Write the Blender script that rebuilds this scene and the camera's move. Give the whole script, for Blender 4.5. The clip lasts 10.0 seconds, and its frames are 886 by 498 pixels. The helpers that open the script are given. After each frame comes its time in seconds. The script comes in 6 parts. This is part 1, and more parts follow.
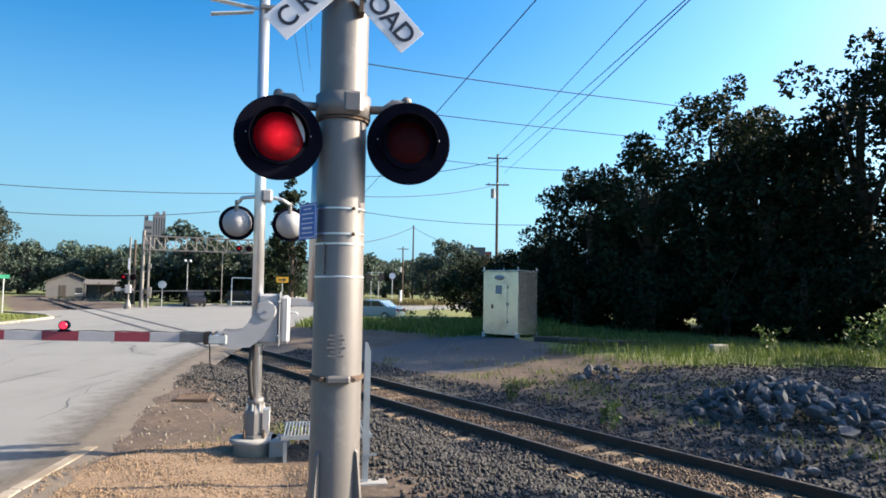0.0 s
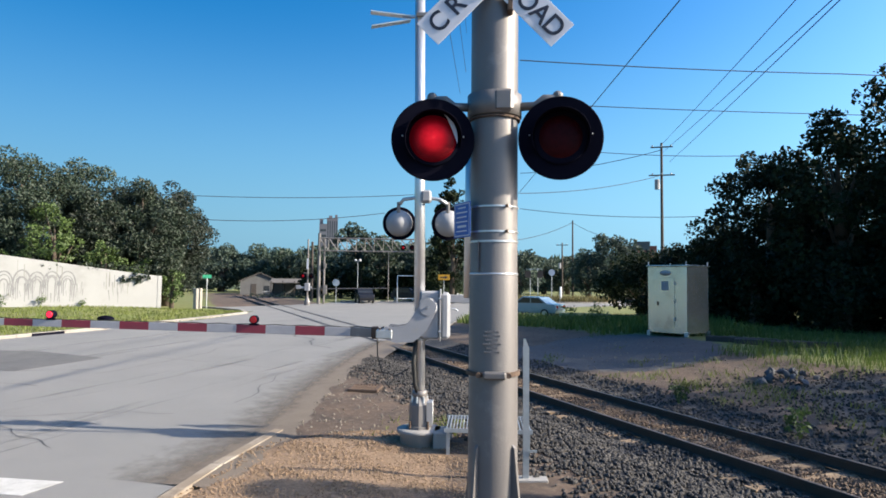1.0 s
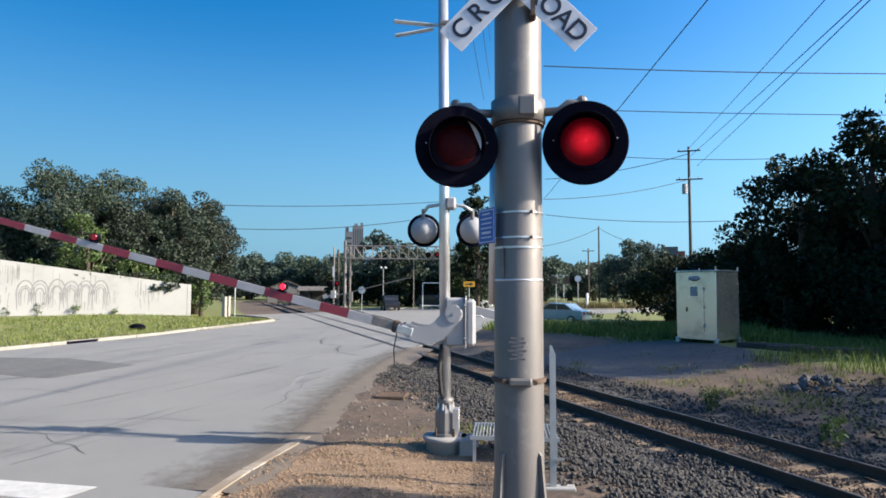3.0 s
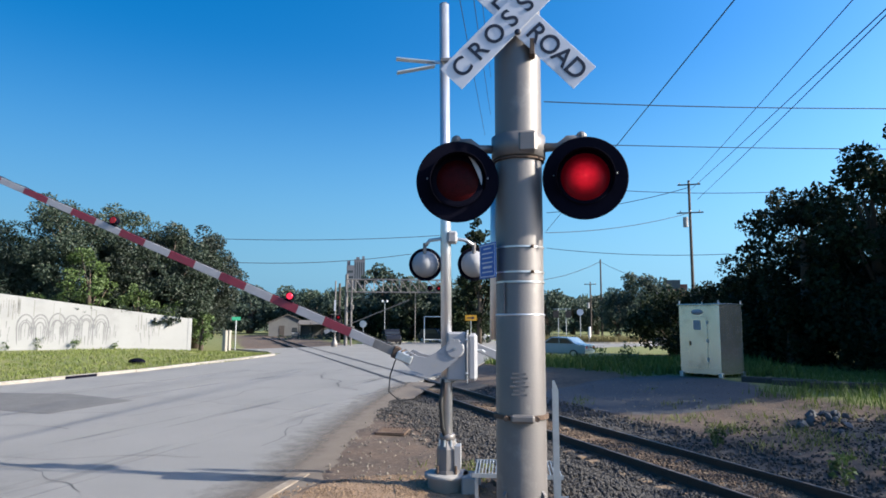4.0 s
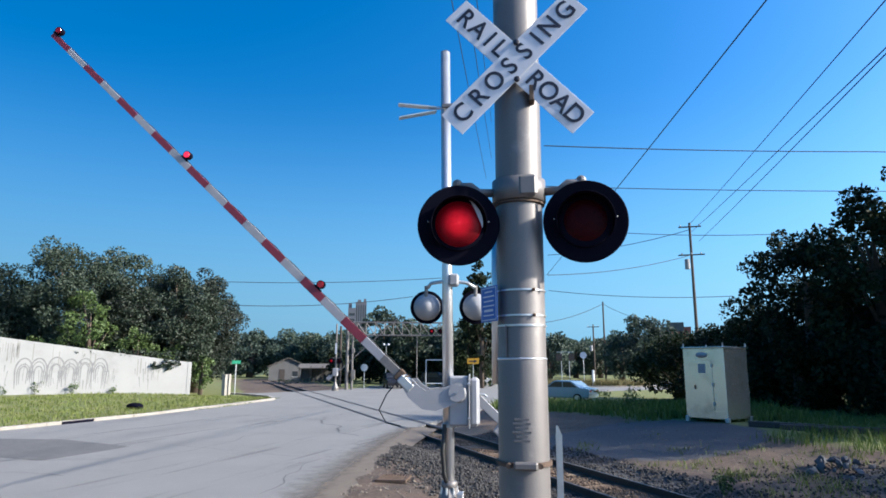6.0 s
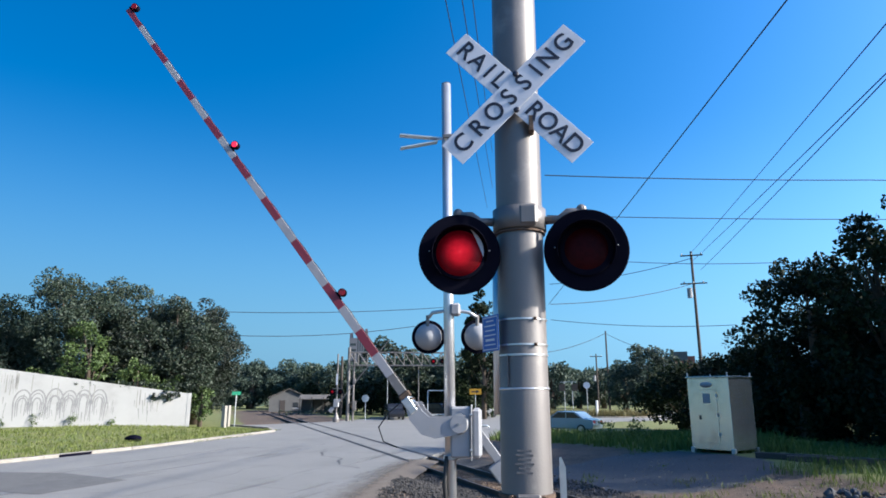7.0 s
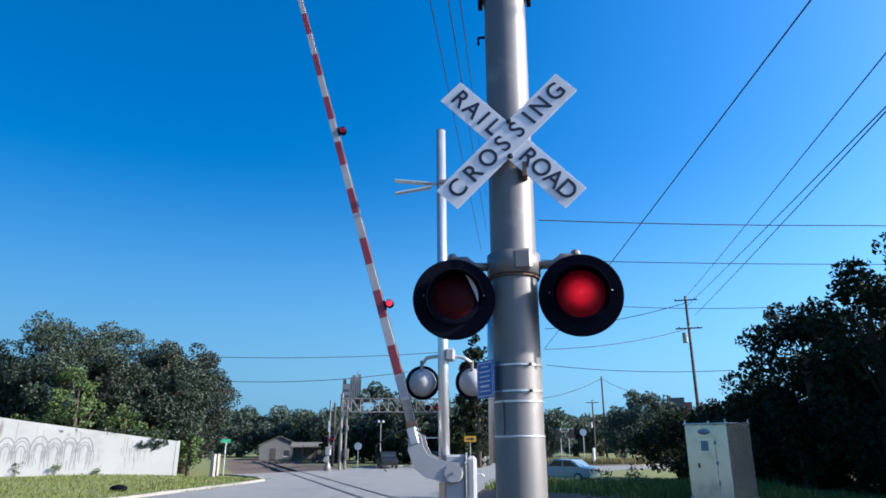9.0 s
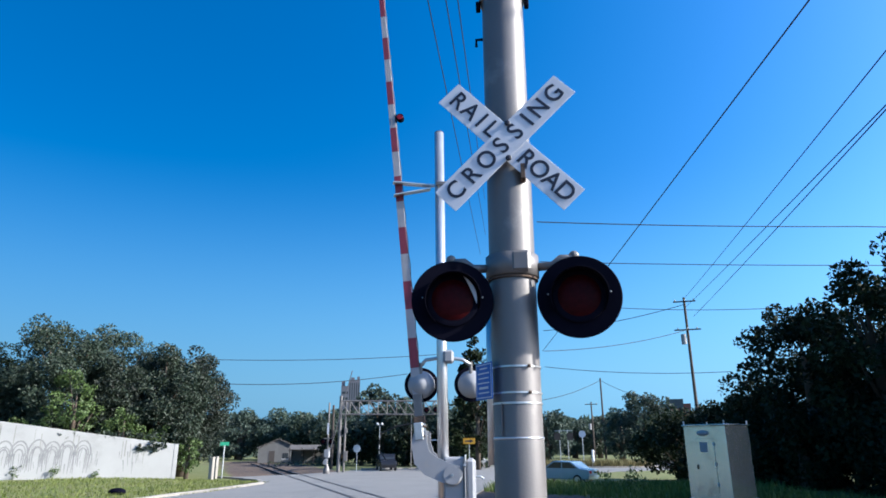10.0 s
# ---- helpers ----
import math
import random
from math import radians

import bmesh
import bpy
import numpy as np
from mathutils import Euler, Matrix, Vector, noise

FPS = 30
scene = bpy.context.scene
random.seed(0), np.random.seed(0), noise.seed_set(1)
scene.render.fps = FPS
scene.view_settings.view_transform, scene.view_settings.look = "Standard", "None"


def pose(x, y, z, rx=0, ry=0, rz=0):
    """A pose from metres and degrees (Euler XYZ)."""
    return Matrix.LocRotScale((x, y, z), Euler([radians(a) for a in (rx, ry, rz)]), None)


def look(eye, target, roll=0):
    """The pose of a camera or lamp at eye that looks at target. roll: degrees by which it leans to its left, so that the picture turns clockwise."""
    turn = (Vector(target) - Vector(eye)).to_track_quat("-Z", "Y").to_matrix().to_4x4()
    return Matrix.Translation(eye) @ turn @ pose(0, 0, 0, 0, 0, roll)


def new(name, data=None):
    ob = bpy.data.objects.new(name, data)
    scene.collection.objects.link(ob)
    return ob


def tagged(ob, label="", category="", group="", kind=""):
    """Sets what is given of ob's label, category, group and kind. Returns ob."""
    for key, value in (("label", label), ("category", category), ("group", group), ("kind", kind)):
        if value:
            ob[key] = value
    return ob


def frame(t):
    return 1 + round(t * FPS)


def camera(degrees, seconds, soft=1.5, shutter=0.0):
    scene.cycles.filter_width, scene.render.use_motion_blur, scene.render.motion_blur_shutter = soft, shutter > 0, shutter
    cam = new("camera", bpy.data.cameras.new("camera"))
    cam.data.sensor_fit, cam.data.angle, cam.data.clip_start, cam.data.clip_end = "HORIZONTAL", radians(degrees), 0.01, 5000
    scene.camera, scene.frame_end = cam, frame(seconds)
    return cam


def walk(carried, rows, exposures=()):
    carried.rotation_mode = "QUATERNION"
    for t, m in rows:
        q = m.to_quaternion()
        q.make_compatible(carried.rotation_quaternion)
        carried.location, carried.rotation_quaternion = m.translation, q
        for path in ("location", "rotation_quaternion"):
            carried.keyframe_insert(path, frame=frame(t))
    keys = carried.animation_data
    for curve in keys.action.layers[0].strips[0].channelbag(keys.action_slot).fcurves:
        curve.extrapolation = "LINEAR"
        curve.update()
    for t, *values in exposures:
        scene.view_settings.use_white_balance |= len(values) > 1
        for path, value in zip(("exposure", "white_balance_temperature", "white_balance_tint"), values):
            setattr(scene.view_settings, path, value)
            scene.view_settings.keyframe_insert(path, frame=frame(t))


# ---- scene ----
cam = camera(70.0, 10.0, soft=1.7)
EYE_HEIGHT = 2.6
# seconds, heading to the left, tilt up, roll
PATH = [
    (0.0, 0.04, 3.41, -0.91),
    (0.1, 4.02, 3.30, -0.78),
    (0.2, 6.77, 3.20, -0.69),
    (0.3, 8.61, 3.12, -0.64),
    (0.5, 10.20, 3.07, -0.60),
    (1.0, 14.38, 2.94, -0.53),
    (1.5, 17.16, 2.91, -0.48),
    (2.0, 17.37, 2.89, -0.41),
    (2.5, 16.80, 2.80, -0.43),
    (4.0, 16.82, 6.58, -0.16),
    (4.5, 16.75, 7.47, -0.14),
    (5.0, 16.76, 8.53, -0.14),
    (5.5, 16.87, 9.38, -0.15),
    (7.0, 17.17, 13.08, 0.05),
    (7.5, 17.18, 14.47, 0.05),
    (8.0, 17.09, 15.71, 0.04),
    (8.5, 16.95, 16.36, 0.11),
    (9.0, 16.67, 17.09, 0.11),
    (9.5, 16.72, 17.40, 0.18),
    (10.0, 16.58, 17.27, 0.27),
]
# small sway of the eye, sideways and up, centimetres
SWAY = {0.0: (-4.0, -0.5), 0.1: (-2.8, -0.5), 0.2: (-1.9, -0.5), 0.3: (-1.5, -0.5), 0.5: (-1.2, -0.5), 1.0: (-0.7, -0.5), 1.5: (-0.9, -1.1), 2.0: (-0.3, -1.0),
        2.5: (-0.5, -1.1), 5.0: (0.3, 0.4), 5.5: (0.3, 0.6), 7.0: (0.9, 0.3), 7.5: (1.0, 0.9), 8.0: (1.2, 0.9), 8.5: (0.9, 0.7), 9.0: (0.9, 0.6), 9.5: (1.0, 0.7), 10.0: (0.9, 0.5)}


def eye_pose(t, y, p, r):
    dx, dz = SWAY.get(t, (0.0, 0.0))
    return pose(dx * 0.01, 0, EYE_HEIGHT + dz * 0.01, 90 + p, r, y)


walk(cam, [(t, eye_pose(t, y, p, r)) for t, y, p, r in PATH],
     exposures=[(0.0, 1.42, 7500, 10), (0.5, 1.15, 7150, 10), (1.0, 1.12, 7050, 10), (2.5, 1.12, 7050, 10), (4.0, 1.05, 6650, 10), (7.0, 1.02, 6300, 10), (10.0, 0.98, 6000, 10)])

# ---- light ----
SUN_BEARING, SUN_HEIGHT = 84.5, 27.5      # degrees to the right of +y, degrees up
world = bpy.data.worlds.new("sky")
scene.world = world
world.use_nodes = True
wn = world.node_tree
sky = wn.nodes.new("ShaderNodeTexSky")
sky.sky_type = "NISHITA"
sky.sun_disc = False
sky.sun_elevation = radians(SUN_HEIGHT)
sky.sun_rotation = radians(SUN_BEARING)
sky.air_density, sky.dust_density, sky.ozone_density = 1.0, 2.6, 4.5
clear = wn.nodes.new("ShaderNodeHueSaturation")     # a deep clear blue
clear.inputs["Saturation"].default_value = 1.4
wn.links.new(sky.outputs["Color"], clear.inputs["Color"])
# pale blue haze low over the horizon
way = wn.nodes.new("ShaderNodeTexCoord")
split = wn.nodes.new("ShaderNodeSeparateXYZ")
wn.links.new(way.outputs["Generated"], split.inputs[0])
low = wn.nodes.new("ShaderNodeMapRange")
low.interpolation_type = "SMOOTHSTEP"
for _k, _v in (("From Min", -0.02), ("From Max", 0.42), ("To Min", 0.8), ("To Max", 0.0)):
    low.inputs[_k].default_value = _v
wn.links.new(split.outputs["Z"], low.inputs["Value"])
haze = wn.nodes.new("ShaderNodeMix")
haze.data_type = "RGBA"
wn.links.new(low.outputs["Result"], haze.inputs["Factor"])
wn.links.new(clear.outputs["Color"], haze.inputs[6])
haze.inputs[7].default_value = (1.0, 2.65, 4.15, 1)
# the whole sky brightens smoothly towards the sun
_b, _e = radians(SUN_BEARING), radians(SUN_HEIGHT)
towards = wn.nodes.new("ShaderNodeVectorMath")
towards.operation = "DOT_PRODUCT"
wn.links.new(way.outputs["Generated"], towards.inputs[0])
towards.inputs[1].default_value = (math.sin(_b) * math.cos(_e), math.cos(_b) * math.cos(_e), math.sin(_e))
gain = wn.nodes.new("ShaderNodeMath")
gain.operation = "POWER"
gain.inputs[0].default_value = 1.75
wn.links.new(towards.outputs["Value"], gain.inputs[1])
bright = wn.nodes.new("ShaderNodeVectorMath")
bright.operation = "SCALE"
wn.links.new(haze.outputs[2], bright.inputs[0])
wn.links.new(gain.outputs[0], bright.inputs["Scale"])
wn.links.new(bright.outputs[0], wn.nodes["Background"].inputs["Color"])
wn.nodes["Background"].inputs["Strength"].default_value = 0.116
sun_data = bpy.data.lights.new("sun", "SUN")
sun_data.energy, sun_data.angle, sun_data.color = 5.0, radians(0.53), (1.0, 0.93, 0.82)
sun = new("sun", sun_data)
sun.matrix_world = look((60, 0, 40), (60 - math.sin(_b) * math.cos(_e), -math.cos(_b) * math.cos(_e), 40 - math.sin(_e)))


# ---- materials ----
def mat(name, color, rough=0.6, metal=0.0, color2=None, scale=8.0, mix=0.5, bump=0.0, bump_scale=60.0,
        stain=None, stain_scale=1.2, stain_amount=0.0, spread=0.0, glow=None, glow_strength=0.0, trans=0.0, gloss=0.5):
    m = bpy.data.materials.new(name)
    m.use_nodes = True
    nt = m.node_tree
    N, L = nt.nodes, nt.links
    b = N["Principled BSDF"]
    b.inputs["Roughness"].default_value = rough
    b.inputs["Metallic"].default_value = metal
    b.inputs["Specular IOR Level"].default_value = gloss
    co = N.new("ShaderNodeTexCoord").outputs["Object"]
    c2 = color2 or tuple(v * 0.7 for v in color)

    def noise_tex(s, detail=5.0, r=0.6):
        n = N.new("ShaderNodeTexNoise")
        n.inputs["Scale"].default_value, n.inputs["Detail"].default_value, n.inputs["Roughness"].default_value = s, detail, r
        L.new(co, n.inputs["Vector"])
        return n.outputs["Fac"]

    def ramp(fac, lo, hi):
        r = N.new("ShaderNodeMapRange")
        r.inputs["From Min"].default_value, r.inputs["From Max"].default_value = lo, hi
        L.new(fac, r.inputs["Value"])
        return r.outputs["Result"]

    def blend(fac, a, c):
        x = N.new("ShaderNodeMix")
        x.data_type = "RGBA"
        L.new(fac, x.inputs["Factor"])
        for v, k in ((a, 6), (c, 7)):
            if isinstance(v, tuple):
                x.inputs[k].default_value = (*v, 1)
            else:
                L.new(v, x.inputs[k])
        return x.outputs[2]

    col = blend(ramp(noise_tex(scale), 0.5 - mix * 0.4, 0.5 + mix * 0.4), color, c2)
    if stain:
        f = ramp(noise_tex(stain_scale, 6.0, 0.7), 0.62 - stain_amount * 0.4, 0.75)
        col = blend(f, col, stain)
    if spread:
        info = N.new("ShaderNodeObjectInfo")
        geo = N.new("ShaderNodeNewGeometry")
        add = N.new("ShaderNodeMath")
        add.operation = "ADD"
        L.new(info.outputs["Random"], add.inputs[0])
        L.new(geo.outputs["Random Per Island"], add.inputs[1])
        mul = N.new("ShaderNodeMapRange")
        mul.inputs["From Max"].default_value = 2.0
        mul.inputs["To Min"].default_value, mul.inputs["To Max"].default_value = 1 - spread, 1 + spread
        L.new(add.outputs[0], mul.inputs["Value"])
        hsv = N.new("ShaderNodeHueSaturation")
        L.new(mul.outputs["Result"], hsv.inputs["Value"])
        L.new(col, hsv.inputs["Color"])
        col = hsv.outputs["Color"]
    L.new(col, b.inputs["Base Color"])
    if bump:
        bp = N.new("ShaderNodeBump")
        bp.inputs["Strength"].default_value, bp.inputs["Distance"].default_value = bump, 0.02
        L.new(noise_tex(bump_scale, 3.0), bp.inputs["Height"])
        L.new(bp.outputs["Normal"], b.inputs["Normal"])
    if glow:
        b.inputs["Emission Color"].default_value = (*glow, 1)
        b.inputs["Emission Strength"].default_value = glow_strength
    if trans:
        t = N.new("ShaderNodeBsdfTranslucent")
        L.new(col, t.inputs["Color"])
        mx = N.new("ShaderNodeMixShader")
        mx.inputs["Fac"].default_value = trans
        L.new(b.outputs[0], mx.inputs[1])
        L.new(t.outputs[0], mx.inputs[2])
        L.new(mx.outputs[0], N["Material Output"].inputs["Surface"])
    return m


M = {
    "asphalt": mat("asphalt", (0.198, 0.195, 0.187), 0.92, 0, (0.158, 0.156, 0.15), 0.35, 0.8, 0.35, 220, (0.13, 0.128, 0.124), 0.22, 0.18),
    "patch": mat("asphalt_patch", (0.12, 0.118, 0.114), 0.92, 0, (0.075, 0.073, 0.072), 1.5, 0.7, 0.3, 180),
    "crack": mat("tar_crack", (0.035, 0.034, 0.034), 0.7, 0, (0.06, 0.058, 0.055), 5, 0.7),
    "paint_white": mat("road_paint", (0.5, 0.495, 0.48), 0.8, 0, (0.4, 0.39, 0.36), 3, 0.7, 0.2, 120, (0.28, 0.27, 0.25), 2.5, 0.45),
    "concrete": mat("kerb_concrete", (0.3, 0.28, 0.245), 0.9, 0, (0.23, 0.21, 0.18), 3, 0.8, 0.3, 90, (0.2, 0.17, 0.14), 1.5, 0.3),
    "kerb_worn": mat("worn_dirty_kerb", (0.25, 0.2, 0.15), 0.95, 0, (0.17, 0.13, 0.09), 2.5, 0.9, 0.5, 50, (0.4, 0.36, 0.3), 1.2, 0.3),
    "found": mat("foundation_concrete", (0.27, 0.26, 0.245), 0.9, 0, (0.26, 0.25, 0.24), 5, 0.8, 0.3, 70),
    "ballast": mat("ballast_stone", (0.05, 0.046, 0.043), 0.85, 0, (0.019, 0.0175, 0.017), 9, 0.8, 0.3, 60, spread=0.75),
    "rock": mat("grey_rock", (0.1, 0.104, 0.115), 0.85, 0, (0.05, 0.052, 0.058), 5, 0.8, 0.5, 25, spread=0.5),
    "pea": mat("tan_gravel", (0.27, 0.185, 0.12), 0.9, 0, (0.18, 0.118, 0.072), 6, 0.8, 0.3, 50, spread=0.5),
    "litter": mat("pale_chips", (0.2, 0.175, 0.145), 0.9, 0, (0.1, 0.08, 0.065), 6, 0.8, spread=0.5),
    "brown_stone": mat("rusty_brown_stone", (0.15, 0.1, 0.065), 0.9, 0, (0.075, 0.05, 0.034), 7, 0.8, 0.3, 60, spread=0.6),
    "rail": mat("rail_steel", (0.06, 0.04, 0.03), 0.75, 0.0, (0.035, 0.024, 0.018), 6, 0.8, 0.3, 40),
    "railhead": mat("polished_rail_head", (0.2, 0.17, 0.14), 0.5, 0.7, (0.12, 0.09, 0.07), 4, 0.6),
    "tie": mat("wooden_tie", (0.22, 0.15, 0.09), 0.9, 0, (0.11, 0.072, 0.045), 3, 0.8, 0.5, 30, (0.34, 0.26, 0.16), 2, 0.2, spread=0.35),
    "alu": mat("bare_aluminium", (0.172, 0.16, 0.155), 0.48, 0.3, (0.143, 0.133, 0.128), 2.5, 0.6, 0.05, 60, (0.25, 0.235, 0.22), 3, 0.12),
    "alu_bright": mat("bright_aluminium", (0.66, 0.66, 0.66), 0.33, 0.75, (0.56, 0.56, 0.57), 4, 0.6),
    "galv": mat("galvanised_steel", (0.5, 0.52, 0.53), 0.45, 0.7, (0.38, 0.4, 0.41), 14, 0.7, 0.05, 60),
    "steel_grey": mat("grey_enamel", (0.29, 0.29, 0.305), 0.68, 0.0, (0.25, 0.255, 0.268), 3, 0.6, 0.05, 60, (0.3, 0.28, 0.26), 4, 0.1),
    "black": mat("black_enamel", (0.0035, 0.0035, 0.009), 0.8, 0, (0.005, 0.005, 0.011), 6, 0.6, gloss=0.04),
    "rubber": mat("black_cable", (0.015, 0.015, 0.015), 0.6),
    "wire": mat("wire", (0.02, 0.02, 0.022), 0.7),
    "lens": mat("dark_red_lens", (0.04, 0.0016, 0.003), 0.4, 0, (0.022, 0.001, 0.002), 30, 0.6, 0.2, 90, gloss=0.08),
    "bulb_hot": mat("lit_red_lamp_centre", (0.6, 0.02, 0.03), 0.4, 0, (0.5, 0.015, 0.02), 12, 0.9, glow=(1.0, 0.02, 0.08), glow_strength=0.6),
    "red_glass": mat("red_lamp_glass", (0.3, 0.008, 0.012), 0.2, 0, (0.2, 0.005, 0.01), 20, 0.6),
    "sign_white": mat("sign_sheeting", (0.6, 0.61, 0.65), 0.5, 0, (0.53, 0.54, 0.58), 3, 0.6, stain=(0.5, 0.5, 0.5), stain_scale=3, stain_amount=0.08),
    "letter": mat("black_letter", (0.012, 0.014, 0.03), 0.5),
    "sign_blue": mat("blue_sign", (0.008, 0.1, 0.42), 0.45, 0, (0.008, 0.08, 0.34), 5, 0.6),
    "red_stripe": mat("red_sheeting", (0.19, 0.022, 0.04), 0.5, 0, (0.14, 0.018, 0.032), 5, 0.7, stain=(0.15, 0.04, 0.045), stain_scale=5, stain_amount=0.1),
    "white_stripe": mat("arm_white", (0.3, 0.3, 0.32), 0.5, 0, (0.24, 0.24, 0.26), 5, 0.7),
    "label_grey": mat("faded_print", (0.09, 0.085, 0.085), 0.7, 0, (0.16, 0.15, 0.15), 30, 0.9),
    "bungalow": mat("bungalow_aluminium", (0.74, 0.7, 0.6), 0.27, 0.85, (0.64, 0.61, 0.52), 1.2, 0.6, 0.08, 20, (0.42, 0.38, 0.3), 1.8, 0.15),
    "wall": mat("white_painted_wall", (0.335, 0.335, 0.33), 0.9, 0, (0.29, 0.29, 0.283), 0.6, 0.7, 0.2, 30, (0.24, 0.238, 0.23), 0.5, 0.2),
    "graffiti": mat("faded_grey_paint", (0.13, 0.132, 0.14), 0.9, 0, (0.25, 0.25, 0.245), 3, 0.9),
    "streak": mat("dark_streak", (0.17, 0.165, 0.155), 0.9, 0, (0.28, 0.275, 0.26), 4, 0.9),
    "bark": mat("bark", (0.12, 0.09, 0.065), 0.95, 0, (0.06, 0.045, 0.035), 4, 0.8, 0.6, 14),
    "pole_wood": mat("utility_pole_wood", (0.07, 0.055, 0.045), 0.9, 0, (0.045, 0.036, 0.03), 3, 0.8, 0.4, 20),
    "leaf": mat("leaf", (0.05, 0.074, 0.048), 0.6, 0, (0.024, 0.041, 0.024), 0.5, 0.8, spread=0.6, trans=0.3),
    # the wood's backlit shade is worked into this near-black leaf green
    "leaf_dark_shaded": mat("leaf_dark_shaded", (0.02, 0.032, 0.012), 0.65, 0, (0.008, 0.014, 0.006), 0.5, 0.8, spread=0.6, trans=0.15, gloss=0.15),
    "leaf_mid": mat("leaf_mid", (0.03, 0.046, 0.026), 0.6, 0, (0.016, 0.027, 0.016), 0.5, 0.8, spread=0.6, trans=0.25),
    # distance haze is mixed into this paler, bluer leaf colour
    "leaf_far_hazed": mat("leaf_far_hazed", (0.066, 0.1, 0.072), 0.7, 0, (0.04, 0.064, 0.046), 0.3, 0.8, spread=0.5, trans=0.3),
    "leaf_light": mat("leaf_light", (0.085, 0.13, 0.035), 0.6, 0, (0.055, 0.092, 0.025), 1.5, 0.8, spread=0.5, trans=0.35),
    "grass": mat("grass_blade", (0.095, 0.135, 0.02), 0.7, 0, (0.14, 0.15, 0.04), 0.4, 0.8, spread=0.5, trans=0.3),
    "grass_dark": mat("tall_weed", (0.056, 0.1, 0.014), 0.7, 0, (0.085, 0.11, 0.022), 0.6, 0.8, spread=0.5, trans=0.3),
    # concrete darkened and blued: holds the tower's shaded face and distance haze
    "tower": mat("tower_concrete_hazed", (0.09, 0.095, 0.12), 0.8, 0, (0.07, 0.075, 0.097), 0.05, 0.6),
    "glass_dark": mat("dark_window_glass", (0.02, 0.025, 0.03), 0.08, 0, (0.03, 0.035, 0.04), 1, 0.6),
    "brick": mat("red_brick", (0.3, 0.1, 0.07), 0.9, 0, (0.22, 0.075, 0.055), 0.6, 0.7),
    "siding": mat("house_siding", (0.09, 0.09, 0.09), 0.85, 0, (0.12, 0.12, 0.118), 1, 0.6),
    "roof": mat("grey_shingle", (0.13, 0.118, 0.105), 0.9, 0, (0.08, 0.07, 0.062), 1.5, 0.8, 0.4, 12),
    "car_silver": mat("silver_blue_paint", (0.2, 0.29, 0.35), 0.25, 0.4, (0.24, 0.32, 0.38), 2, 0.5),
    "car_black": mat("black_paint", (0.015, 0.016, 0.02), 0.2, 0.2, (0.02, 0.02, 0.024), 2, 0.5),
    "car_white": mat("white_paint", (0.75, 0.75, 0.74), 0.25, 0.0, (0.7, 0.7, 0.69), 2, 0.5),
    "tyre": mat("tyre_rubber", (0.02, 0.02, 0.02), 0.85),
    "chrome": mat("wheel_metal", (0.55, 0.55, 0.56), 0.3, 0.9),
    "headlamp": mat("lamp_glass", (0.75, 0.75, 0.75), 0.15),
    "headlamp_on": mat("lit_headlamp", (0.9, 0.9, 0.9), 0.2, glow=(1.0, 0.97, 0.9), glow_strength=3.0),
    "yellow": mat("yellow_sign", (0.5, 0.26, 0.014), 0.5, 0, (0.45, 0.23, 0.014), 4, 0.5),
    "green": mat("green_sign", (0.02, 0.25, 0.14), 0.5, 0, (0.02, 0.22, 0.12), 4, 0.5),
    "iron": mat("rusty_iron", (0.13, 0.085, 0.06), 0.85, 0.3, (0.08, 0.055, 0.04), 8, 0.8, 0.4, 40),
    "spill": mat("spilled_dirt", (0.145, 0.12, 0.096), 0.95, 0, (0.09, 0.07, 0.054), 2.0, 0.8, 0.5, 40, (0.15, 0.122, 0.095), 4, 0.3),
    "spill_plain": mat("island_soil", (0.3, 0.22, 0.12), 0.95, 0, (0.2, 0.16, 0.08), 2.0, 0.8, 0.4, 30),
    "grass_dry": mat("dry_grass", (0.17, 0.14, 0.055), 0.8, 0, (0.11, 0.105, 0.04), 0.6, 0.8, spread=0.4, trans=0.25),
    "timber": mat("old_dark_timber", (0.06, 0.05, 0.045), 0.9, 0, (0.035, 0.03, 0.028), 4, 0.8, 0.5, 25),
}


